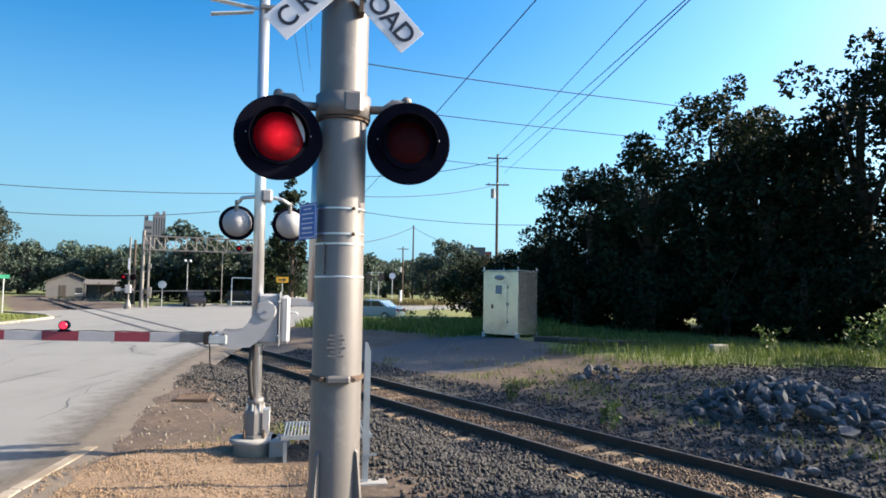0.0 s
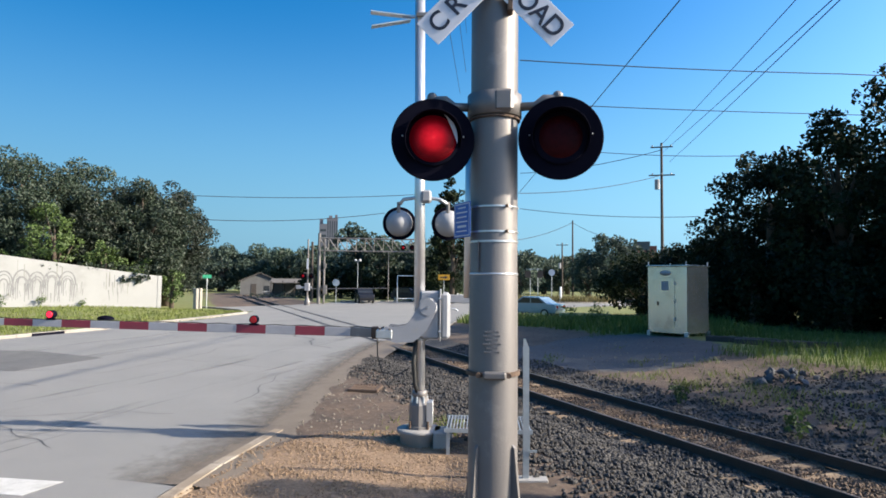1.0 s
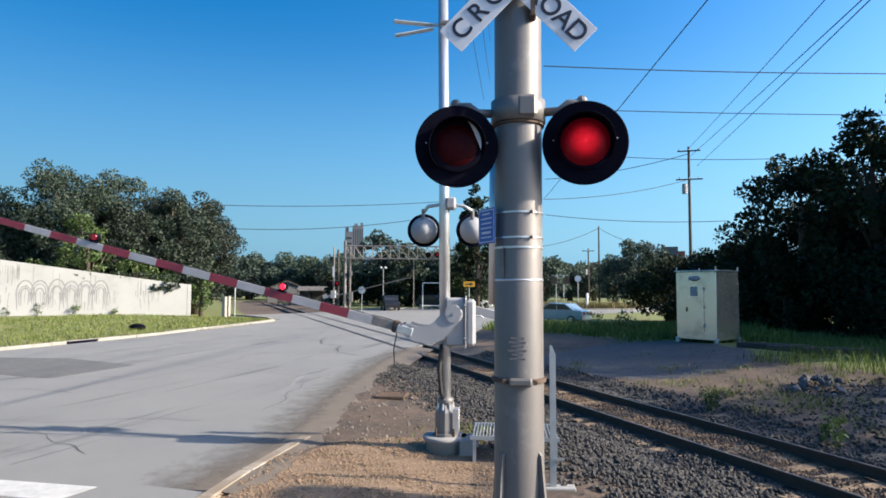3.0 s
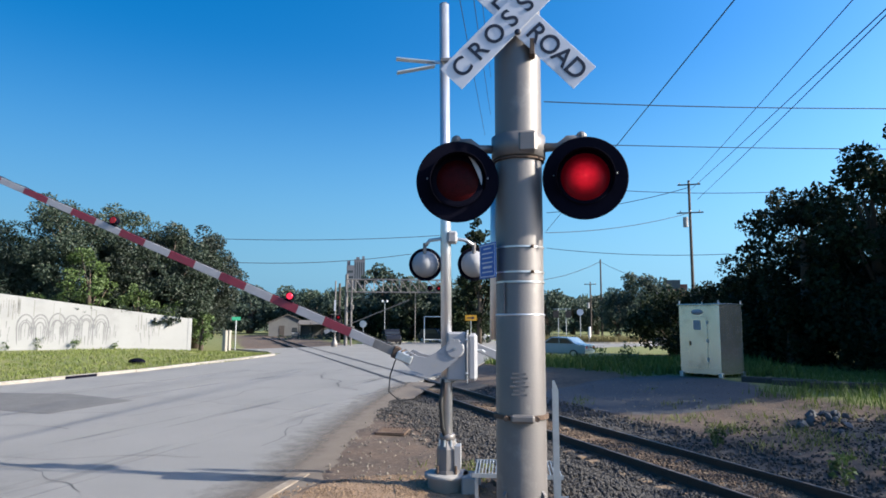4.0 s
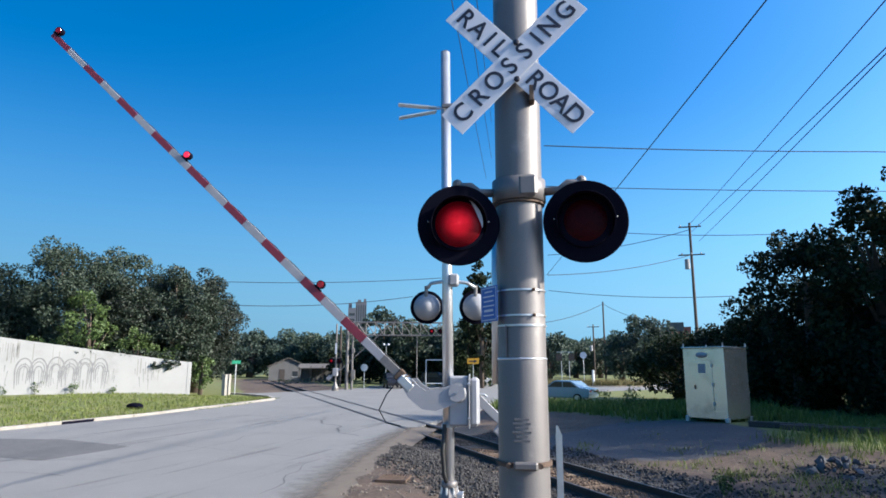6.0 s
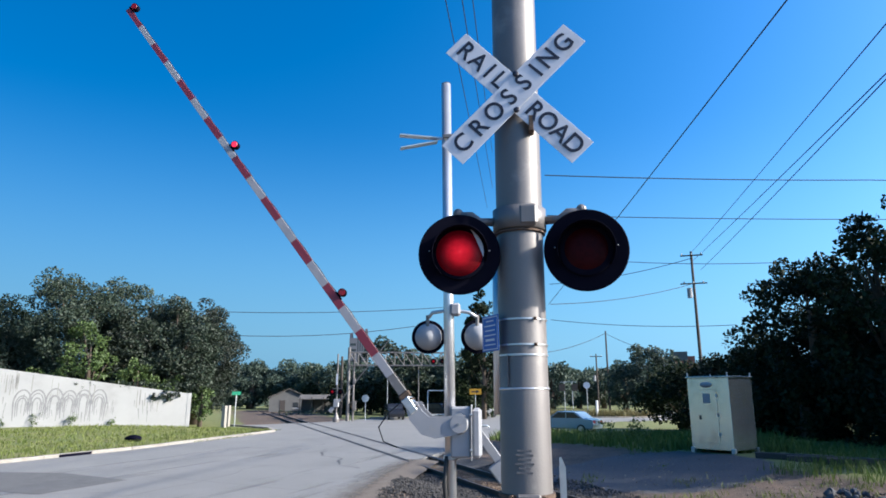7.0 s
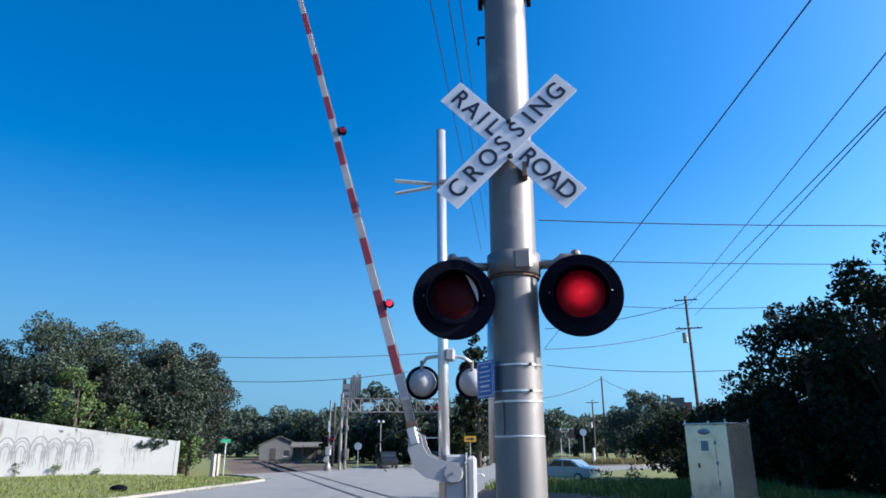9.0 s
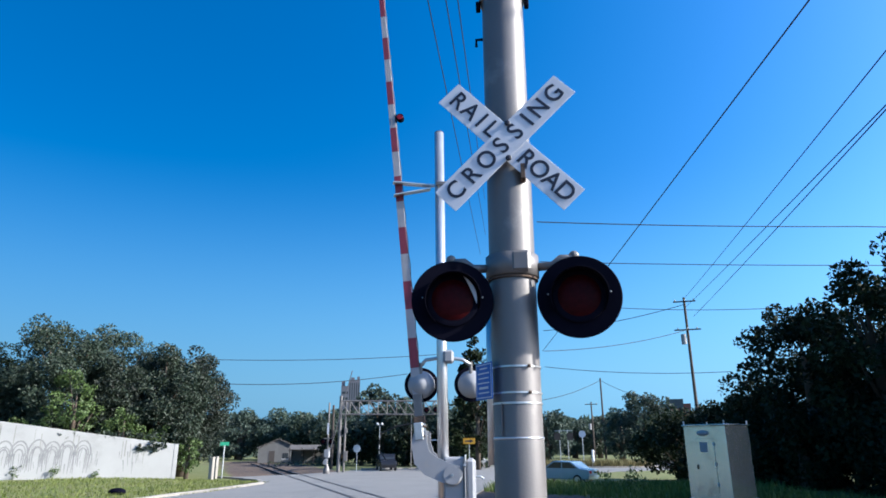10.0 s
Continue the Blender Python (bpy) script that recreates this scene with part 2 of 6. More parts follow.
def ground_material():
    """Dirt, dark ballast fines, tan gravel and grass, by where they lie."""
    m = bpy.data.materials.new("ground_soil")
    m.use_nodes = True
    nt = m.node_tree
    N, L = nt.nodes, nt.links
    b = N["Principled BSDF"]
    b.inputs["Roughness"].default_value = 0.95
    co = N.new("ShaderNodeTexCoord").outputs["Object"]

    def tex(scale, detail=6.0):
        n = N.new("ShaderNodeTexNoise")
        n.inputs["Scale"].default_value, n.inputs["Detail"].default_value = scale, detail
        n.inputs["Roughness"].default_value = 0.65
        L.new(co, n.inputs["Vector"])
        return n.outputs["Fac"]

    def two(fac, a, c):
        x = N.new("ShaderNodeMix")
        x.data_type = "RGBA"
        L.new(fac, x.inputs["Factor"])
        for v, k in ((a, 6), (c, 7)):
            if isinstance(v, tuple):
                x.inputs[k].default_value = (*v, 1)
            else:
                L.new(v, x.inputs[k])
        return x.outputs[2]

    def rng(fac, lo, hi):
        r = N.new("ShaderNodeMapRange")
        r.inputs["From Min"].default_value, r.inputs["From Max"].default_value = lo, hi
        L.new(fac, r.inputs["Value"])
        return r.outputs["Result"]

    dirt = two(rng(tex(1.3), 0.35, 0.65), (0.105, 0.068, 0.046), (0.052, 0.037, 0.028))
    dirt = two(rng(tex(9.0), 0.5, 0.75), dirt, (0.15, 0.11, 0.078))
    fines = two(rng(tex(14.0), 0.35, 0.65), (0.035, 0.032, 0.03), (0.075, 0.067, 0.06))
    lawn = two(rng(tex(0.8), 0.35, 0.65), (0.09, 0.12, 0.024), (0.15, 0.145, 0.05))
    tan = two(rng(tex(16.0), 0.35, 0.65), (0.26, 0.175, 0.112), (0.165, 0.108, 0.066))
    # cabinet pad gravel, darkened and blued to carry the tree shade on it
    shaded_pad = two(rng(tex(16.0), 0.35, 0.65), (0.075, 0.075, 0.08), (0.045, 0.045, 0.05))
    col = dirt
    for name, c in (("lawn", lawn), ("fines", fines), ("tan", tan), ("shaded_pad", shaded_pad)):
        a = N.new("ShaderNodeAttribute")
        a.attribute_name = name
        sub = N.new("ShaderNodeMath")
        sub.operation = "ADD"
        L.new(a.outputs["Fac"], sub.inputs[0])
        nz = N.new("ShaderNodeMapRange")
        nz.inputs["To Min"].default_value, nz.inputs["To Max"].default_value = -0.5, 0.5
        L.new(tex(2.2), nz.inputs["Value"])
        L.new(nz.outputs["Result"], sub.inputs[1])
        col = two(rng(sub.outputs[0], 0.38, 0.62), col, c)
    L.new(col, b.inputs["Base Color"])
    bp = N.new("ShaderNodeBump")
    bp.inputs["Strength"].default_value, bp.inputs["Distance"].default_value = 0.6, 0.03
    L.new(tex(35.0, 4.0), bp.inputs["Height"])
    L.new(bp.outputs["Normal"], b.inputs["Normal"])
    return m


M["ground"] = ground_material()


def glow_material(name, radius, strength):
    """Red light that is brightest at the middle of its lens (round the y axis)."""
    m = bpy.data.materials.new(name)
    m.use_nodes = True
    N, L = m.node_tree.nodes, m.node_tree.links
    b = N["Principled BSDF"]
    b.inputs["Specular IOR Level"].default_value = 0.1
    b.inputs["Base Color"].default_value = (0.08, 0.002, 0.004, 1)
    b.inputs["Roughness"].default_value = 0.4
    co = N.new("ShaderNodeTexCoord").outputs["Object"]
    sq = N.new("ShaderNodeVectorMath")
    sq.operation = "MULTIPLY"
    sq.inputs[1].default_value = (1 / radius, 0, 1 / radius)
    L.new(co, sq.inputs[0])
    ln = N.new("ShaderNodeVectorMath")
    ln.operation = "LENGTH"
    L.new(sq.outputs[0], ln.inputs[0])
    r = N.new("ShaderNodeValToRGB")
    e = r.color_ramp.elements
    e[0].position, e[0].color = 0.0, (0.95, 0.03, 0.05, 1)
    e[1].position, e[1].color = 1.0, (0.03, 0.0, 0.002, 1)
    for pos, c in ((0.12, (0.75, 0.012, 0.03, 1)), (0.42, (0.45, 0.005, 0.014, 1)), (0.66, (0.13, 0.0015, 0.005, 1)), (0.85, (0.03, 0.0004, 0.002, 1))):
        x = e.new(pos)
        x.color = c
    L.new(ln.outputs["Value"], r.inputs["Fac"])
    nz = N.new("ShaderNodeTexNoise")
    nz.inputs["Scale"].default_value = 26
    L.new(co, nz.inputs["Vector"])
    mr = N.new("ShaderNodeMapRange")
    mr.inputs["To Min"].default_value, mr.inputs["To Max"].default_value = 0.6 * strength, 1.4 * strength
    L.new(nz.outputs["Fac"], mr.inputs["Value"])
    L.new(r.outputs["Color"], b.inputs["Emission Color"])
    L.new(mr.outputs["Result"], b.inputs["Emission Strength"])
    return m


M["bulb"] = glow_material("lit_red_lamp", 0.15, 0.42)


# ---- mesh helpers ----
def thing(name, label, category, group="", at=(0, 0, 0), turn=0.0, kind=""):
    ob = new(name)
    ob.matrix_basis = pose(*at, 0, 0, turn)
    return tagged(ob, label, category, group, kind)


def part(name, bm, material, parent=None, label="", smooth=False, m=None):
    me = bpy.data.meshes.new(name)
    bm.to_mesh(me)
    bm.free()
    me.materials.append(M[material])
    if smooth:
        for p in me.polygons:
            p.use_smooth = True
    ob = new(name, me)
    if parent is not None:
        ob.parent = parent
    if m is not None:
        ob.matrix_basis = m
    return tagged(ob, label)


def shared(name, ob, parent, m):
    """Another piece on the same mesh."""
    o = new(name, ob.data)
    o.parent = parent
    o.matrix_basis = m
    return o


def bev(bm, w, seg=1):
    bmesh.ops.bevel(bm, geom=list(bm.edges), offset=w, segments=seg, affect="EDGES", profile=0.5)
    return bm


def box(c, s, turn=0.0, bevel=0.0, bm=None):
    own = bmesh.new()
    bmesh.ops.create_cube(own, size=1.0, matrix=Matrix.Diagonal((*s, 1)))
    if bevel:
        bev(own, bevel)
    bmesh.ops.transform(own, matrix=pose(*c, 0, 0, turn), verts=own.verts)
    return join(bm, own)


def join(bm, own):
    if bm is None:
        return own
    me = bpy.data.meshes.new("tmp")
    own.to_mesh(me)
    own.free()
    bm.from_mesh(me)
    bpy.data.meshes.remove(me)
    return bm


def tube(p0, p1, r0, r1=None, seg=16, bm=None, caps=True):
    r1 = r0 if r1 is None else r1
    p0, p1 = Vector(p0), Vector(p1)
    d = p1 - p0
    own = bmesh.new()
    rot = d.to_track_quat("Z", "Y").to_matrix().to_4x4()
    bmesh.ops.create_cone(own, cap_ends=caps, segments=seg, radius1=r0, radius2=r1, depth=d.length,
                          matrix=Matrix.Translation((p0 + p1) / 2) @ rot)
    return join(bm, own)


def ball(c, r, scale=(1, 1, 1), bm=None, u=16, v=10):
    own = bmesh.new()
    bmesh.ops.create_uvsphere(own, u_segments=u, v_segments=v, radius=r,
                              matrix=Matrix.Translation(c) @ Matrix.Diagonal((*scale, 1)))
    return join(bm, own)


def bend(points, r, seg=8, bm=None):
    """One continuous pipe through points."""
    own = bmesh.new()
    P = [Vector(p) for p in points]
    rings = []
    up = Vector((0.13, 0.31, 0.94))
    for k, p in enumerate(P):
        d = (P[min(k + 1, len(P) - 1)] - P[max(k - 1, 0)]).normalized()
        if abs(d.dot(up)) > 0.95:
            up = Vector((0.9, 0.2, 0.1))
        a = d.cross(up).normalized()
        b = d.cross(a)
        rings.append([own.verts.new(p + (a * math.cos(2 * math.pi * q / seg) + b * math.sin(2 * math.pi * q / seg)) * r) for q in range(seg)])
    for x, y in zip(rings, rings[1:]):
        for q in range(seg):
            own.faces.new((x[q], x[(q + 1) % seg], y[(q + 1) % seg], y[q]))
    own.faces.new(rings[0])
    own.faces.new(rings[-1])
    bmesh.ops.recalc_face_normals(own, faces=own.faces)
    return join(bm, own)


def spin(profile, seg=32, bm=None, m=None):
    """A turned form round the z axis from (radius, z) pairs."""
    own = bmesh.new()
    rings = []
    for r, z in profile:
        rings.append([own.verts.new((r * math.cos(2 * math.pi * i / seg), r * math.sin(2 * math.pi * i / seg), z)) for i in range(seg)])
    for a, c in zip(rings, rings[1:]):
        for i in range(seg):
            own.faces.new((a[i], a[(i + 1) % seg], c[(i + 1) % seg], c[i]))
    for ring, flip in ((rings[0], True), (rings[-1], False)):
        own.faces.new(list(reversed(ring)) if flip else ring)
    if m is not None:
        bmesh.ops.transform(own, matrix=m, verts=own.verts)
    return join(bm, own)


def plate(points, thick, bm=None, m=None):
    """A flat outline (x, y) given thickness along z."""
    own = bmesh.new()
    f = own.faces.new([own.verts.new((x, y, 0)) for x, y in points])
    r = bmesh.ops.extrude_face_region(own, geom=[f])
    bmesh.ops.translate(own, vec=(0, 0, thick), verts=[v for v in r["geom"] if isinstance(v, bmesh.types.BMVert)])
    bmesh.ops.recalc_face_normals(own, faces=own.faces)
    if m is not None:
        bmesh.ops.transform(own, matrix=m, verts=own.verts)
    return join(bm, own)


def lettering(text, size, spacing=1.0):
    """Flat raised letters, centred, in the x-y plane."""
    cu = bpy.data.curves.new("letters", "FONT")
    cu.body, cu.size, cu.align_x, cu.align_y, cu.extrude, cu.space_character = text, size, "CENTER", "CENTER", 0.0015, spacing
    cu.offset = size * 0.012
    ob = new("letters", cu)
    me = bpy.data.meshes.new_from_object(ob.evaluated_get(bpy.context.evaluated_depsgraph_get()))
    bpy.data.objects.remove(ob)
    bm = bmesh.new()
    bm.from_mesh(me)
    bpy.data.meshes.remove(me)
    return bm


def from_arrays(name, verts, faces, material, parent=None, smooth=False):
    me = bpy.data.meshes.new(name)
    me.from_pydata(verts, [], faces)
    me.materials.append(M[material])
    if smooth:
        me.polygons.foreach_set("use_smooth", [True] * len(me.polygons))
    ob = new(name, me)
    if parent is not None:
        ob.parent = parent
    return ob


# ---- plan ----
TRACK_MID = np.array((1.96, 11.55))
ALONG = np.array((-0.595, 0.804))       # down the track, towards the crossing
ACROSS = np.array((0.804, 0.595))       # away from the road user
TRACK_TURN = math.degrees(math.atan2(ALONG[1], ALONG[0]))
ROAD = [(-5.2, -40), (-5.16, 6.4), (-5.4, 7.9), (-5.6, 10.0), (-6.7, 13.8), (-7.6, 17.5), (-8.4, 21.4), (-9.2, 26.5),
        (-9.4, 31), (-9.1, 37), (-10.5, 48), (-10, 58), (-3, 70), (14, 90), (45, 115), (45, 165), (-10, 110), (-20, 86.5), (-24.5, 76.5),
        (-31, 71.5), (-32, 60), (-34.5, 54), (-37, 51.3), (-33, 49.2), (-29.2, 47), (-26.6, 43.5), (-25.5, 36), (-24.6, 27), (-24.6, -40)]


def inside(px, py, poly):
    res = np.zeros(px.shape, bool)
    for (x0, y0), (x1, y1) in zip(poly, poly[1:] + poly[:1]):
        if y0 != y1:
            res ^= ((y0 > py) != (y1 > py)) & (px < (x1 - x0) * (py - y0) / (y1 - y0) + x0)
    return res


def edge_distance(px, py, poly):
    best = np.full(px.shape, 1e9)
    for (x0, y0), (x1, y1) in zip(poly, poly[1:] + poly[:1]):
        dx, dy = x1 - x0, y1 - y0
        k = np.clip(((px - x0) * dx + (py - y0) * dy) / (dx * dx + dy * dy), 0, 1)
        best = np.minimum(best, np.hypot(px - x0 - k * dx, py - y0 - k * dy))
    return best


def step(v, lo, hi):
    k = np.clip((v - lo) / (hi - lo), 0, 1)
    return k * k * (3 - 2 * k)


def track_space(x, y):
    dx, dy = x - TRACK_MID[0], y - TRACK_MID[1]
    return dx * ACROSS[0] + dy * ACROSS[1], dx * ALONG[0] + dy * ALONG[1]


def ripple(x, y):
    return (np.sin(x * 1.7 + 1.3 * np.sin(y * 1.1)) * np.sin(y * 1.9 + 0.8 * np.sin(x * 0.9 + 2)) +
            0.5 * np.sin(x * 4.3 + y * 2.1 + np.sin(y * 3.3)) * np.sin(y * 4.7 - x * 1.3))


def land(x, y):
    """Height of the ground."""
    x, y = np.asarray(x, float), np.asarray(y, float)
    s, v = track_space(x, y)
    z = 0.02 + 0.03 * ripple(x, y)
    right = step(x, -12, -5) * step(-v, -28, -16)
    z = z + right * 0.5 * step(s, 3.0, 9.0)
    z = z - 0.2 * (1 - step(np.abs(s), 1.6, 2.6)) * (1 - step(np.abs(v), 100, 140))
    left = step(-x, 24.8, 26.5) * step(-y, -46, -40)
    z = z + left * 0.12 + left * 0.25 * step(-x, 27, 36)
    d = np.where(inside(x, y, ROAD), -edge_distance(x, y, ROAD), edge_distance(x, y, ROAD))
    low = 1 - step(d, 0.0, 0.45)
    return z * (1 - low) + np.minimum(z, -0.07) * low


def settled(places):
    """Places (x, y, lift, ...) with the height of the ground added."""
    P = np.array(places, float)
    P[:, 2] += land(P[:, 0], P[:, 1])
    return P.tolist()


def ground():
    def axis(lo, hi, fine, reach):
        mid = list(np.arange(lo, hi + 1e-6, fine))
        out = []
        w, p = fine, 0.0
        while p < reach:
            w *= 1.35
            p += w
            out.append(p)
        return np.array([lo - o for o in reversed(out)] + mid + [hi + o for o in out])
    xs, ys = axis(-48, 22, 0.4, 3000), axis(-4, 62, 0.4, 3000)
    X, Y = np.meshgrid(xs, ys)
    Z = land(X, Y)
    nx, ny = len(xs), len(ys)
    verts = np.stack([X.ravel(), Y.ravel(), Z.ravel()], 1).tolist()
    i = np.arange(nx * ny).reshape(ny, nx)
    faces = np.stack([i[:-1, :-1].ravel(), i[:-1, 1:].ravel(), i[1:, 1:].ravel(), i[1:, :-1].ravel()], 1).tolist()
    ob = from_arrays("ground", verts, faces, "ground", smooth=True)
    s, v = track_space(X, Y)
    lawn = np.maximum(step(-X, 25, 25.6), step(Y, 50, 60))
    lawn = lawn * (1 - (1 - step(np.abs(s), 4.5, 7.0)) * step(v, 25, 32) * (1 - step(v, 110, 130)))
    right_side = step(X, -9, -6) * step(s, 6.0, 9.5) * np.maximum(1 - step(X, 2.5, 4.0), step(Y, 17.0, 18.2))
    lawn = np.maximum(lawn, right_side)
    fines = (1 - step(np.where(s < 0, -s * 0.72, s), 1.9, 2.8)) * step(X, -12, -6)
    fines = np.maximum(fines, step(s, 2.0, 3.2) * (1 - step(Y, 16.8, 18.0)) * step(X, 3.0, 5.5))
    tan = (1 - step(np.hypot((X + 3.6) / 1.7, (Y - 7.6) / 3.0), 0.75, 1.1))
    shaded_pad = (1 - step(np.hypot((X - 0.2) / 4.2, (Y - 23.2) / 4.6), 0.7, 1.0))
    for name, a in (("lawn", lawn), ("fines", fines), ("tan", tan), ("shaded_pad", shaded_pad)):
        at = ob.data.attributes.new(name, "FLOAT", "POINT")
        at.data.foreach_set("value", a.ravel().astype(np.float32))
    tagged(ob, "dirt, gravel and grass ground round a railway crossing", "ground", kind="structure")


def road():
    bm = bmesh.new()
    f = bm.faces.new([bm.verts.new((x, y, 0)) for x, y in ROAD])
    if f.normal.z < 0:
        f.normal_flip()
    r = bmesh.ops.extrude_face_region(bm, geom=[f])
    bmesh.ops.translate(bm, vec=(0, 0, -0.2), verts=[v for v in r["geom"] if isinstance(v, bmesh.types.BMVert)])
    bmesh.ops.recalc_face_normals(bm, faces=bm.faces)
    bmesh.ops.triangulate(bm, faces=bm.faces)
    ob = part("road", bm, "asphalt")
    tagged(ob, "worn grey asphalt road over the railway crossing", "road", kind="structure")
    # darker repair and faded stop line
    rep = plate([(-22.5, 14.6), (-15.9, 14.2), (-15.9, 17.4), (-19.5, 18.3), (-23.0, 17.6)], 0.004, m=Matrix.Translation((0, 0, 0.001)))
    tagged(part("road_patch", rep, "patch"), "darker asphalt repair patch in the road", "road patch", kind="structure")
    line = plate([(-10.8, 6.35), (-6.7, 6.75), (-6.75, 6.2), (-10.9, 5.75)], 0.004, m=Matrix.Translation((0, 0, 0.001)))
    tagged(part("stop_line", line, "paint_white"), "worn white stop line painted on the asphalt", "road marking", kind="structure")
    rnd = random.Random(5)

    def crack(p, heading, length, wide):
        pts, a = [Vector((*p, 0.003))], radians(heading)
        while length > 0:
            st = rnd.uniform(0.15, 0.4)
            length -= st
            a += rnd.uniform(-0.35, 0.35)
            pts.append(pts[-1] + Vector((math.cos(a) * st, math.sin(a) * st, 0)))
            a += (radians(heading) - a) * 0.4
        verts, faces = [], []
        for i, q in enumerate(pts):
            d = (pts[min(i + 1, len(pts) - 1)] - pts[max(i - 1, 0)]).normalized()
            side = Vector((-d.y, d.x, 0)) * wide * rnd.uniform(0.4, 1.2) / 2
            verts += [tuple(q + side), tuple(q - side)]
        for i in range(len(pts) - 1):
            faces.append((2 * i, 2 * i + 1, 2 * i + 3, 2 * i + 2))
        ob = from_arrays("road_crack", verts, faces, "crack")
        tagged(ob, "dark tar-filled crack in the asphalt", "road crack", "cracks in the road", "structure")
    for args in (((-10.2, 22.6), 125, 8.5, 0.1), ((-9.6, 22.0), -45, 3.5, 0.05), ((-23, 13.2), 8, 9.0, 0.05), ((-20, 10.8), 5, 7.0, 0.04),
                 ((-13.5, 14.5), 95, 8.0, 0.035), ((-8.2, 8.0), 170, 6.0, 0.03), ((-18.5, 20), 92, 14.0, 0.045), ((-7.6, 12), 100, 5.0, 0.03),
                 ((-12, 9.5), 20, 4.0, 0.03), ((-16, 25), 80, 14.0, 0.05), ((-9.5, 17.0), 165, 7.0, 0.03)):
        crack(*args)


def wheel_marks():
    """Faint darker wheel paths along the road, broken by wear."""
    m = mat("wheel_mark", (0.13, 0.128, 0.124), 0.9, 0, (0.16, 0.158, 0.152), 0.6, 0.8)
    N, L = m.node_tree.nodes, m.node_tree.links
    tx = N.new("ShaderNodeTexNoise")
    tx.inputs["Scale"].default_value, tx.inputs["Detail"].default_value = 1.0, 7.0
    mp = N.new("ShaderNodeMapping")
    mp.inputs["Scale"].default_value = (3.0, 0.2, 1.0)
    L.new(N.new("ShaderNodeTexCoord").outputs["Object"], mp.inputs["Vector"])
    L.new(mp.outputs["Vector"], tx.inputs["Vector"])
    mr = N.new("ShaderNodeMapRange")
    for k, v in (("From Min", 0.5), ("From Max", 0.75), ("To Max", 0.22)):
        mr.inputs[k].default_value = v
    L.new(tx.outputs["Fac"], mr.inputs["Value"])
    mx, tr = N.new("ShaderNodeMixShader"), N.new("ShaderNodeBsdfTransparent")
    L.new(mr.outputs["Result"], mx.inputs["Fac"])
    L.new(tr.outputs[0], mx.inputs[1])
    L.new(N["Principled BSDF"].outputs[0], mx.inputs[2])
    L.new(mx.outputs[0], N["Material Output"].inputs["Surface"])
    M["wheel_mark"] = m
    for x in (-9.6, -12.0, -17.2, -20.4):
        strip = plate([(x, 7.2), (x + 0.9, 7.2), (x + 0.9, 30.0), (x, 30.0)], 0.001, m=Matrix.Translation((0, 0, 0.0012)))
        tagged(part("wheel_mark", strip, "wheel_mark"), "faint dark wheel path worn along the asphalt", "road marking", "wheel paths", "structure")


def road_edge_dirt():
    """Dirt and dust washed over the ragged edge of the asphalt, thinning out."""
    line = [(-5.3, 7.0), (-5.45, 8.6), (-5.6, 10.0), (-6.7, 13.8), (-7.6, 17.5), (-8.4, 21.4), (-9.2, 26.5)]
    pts = []
    for (x0, y0), (x1, y1) in zip(line, line[1:]):
        k = max(2, int(math.hypot(x1 - x0, y1 - y0) / 0.2))
        pts += [(x0 + (x1 - x0) * i / k, y0 + (y1 - y0) * i / k) for i in range(k)]
    verts, faces, cover, n = [], [], [], 7
    for x, y in pts:
        for c in range(n):
            u = c / (n - 1)
            verts.append((x + (0.9, 0.3)[c] if c < 2 else x + 0.4 - 2.5 * u, y, (-0.03, 0.03)[c] if c < 2 else 0.0035))
            cover.append(1.0 - u if c > 1 else 1.3)
    for i in range(len(pts) - 1):
        for c in range(n - 1):
            faces.append((n * i + c, n * i + c + 1, n * (i + 1) + c + 1, n * (i + 1) + c))
    ob = from_arrays("road_edge_dirt", verts, faces, "spill", smooth=True)
    at = ob.data.attributes.new("cover", "FLOAT", "POINT")
    at.data.foreach_set("value", np.array(cover, np.float32))
    m = M["spill"]
    N, L = m.node_tree.nodes, m.node_tree.links
    b = N["Principled BSDF"]
    a = N.new("ShaderNodeAttribute")
    a.attribute_name = "cover"
    tx = N.new("ShaderNodeTexNoise")
    tx.inputs["Scale"].default_value, tx.inputs["Detail"].default_value, tx.inputs["Roughness"].default_value = 3.0, 9.0, 0.75
    L.new(N.new("ShaderNodeTexCoord").outputs["Object"], tx.inputs["Vector"])
    add = N.new("ShaderNodeMath")
    L.new(a.outputs["Fac"], add.inputs[0])
    L.new(tx.outputs["Fac"], add.inputs[1])
    mr = N.new("ShaderNodeMapRange")
    mr.inputs["From Min"].default_value, mr.inputs["From Max"].default_value = 0.9, 1.6
    L.new(add.outputs[0], mr.inputs["Value"])
    mx, tr = N.new("ShaderNodeMixShader"), N.new("ShaderNodeBsdfTransparent")
    L.new(mr.outputs["Result"], mx.inputs["Fac"])
    L.new(tr.outputs[0], mx.inputs[1])
    L.new(b.outputs[0], mx.inputs[2])
    L.new(mx.outputs[0], N["Material Output"].inputs["Surface"])
    tagged(ob, "brown dirt washed over the asphalt edge", "dirt", kind="structure")


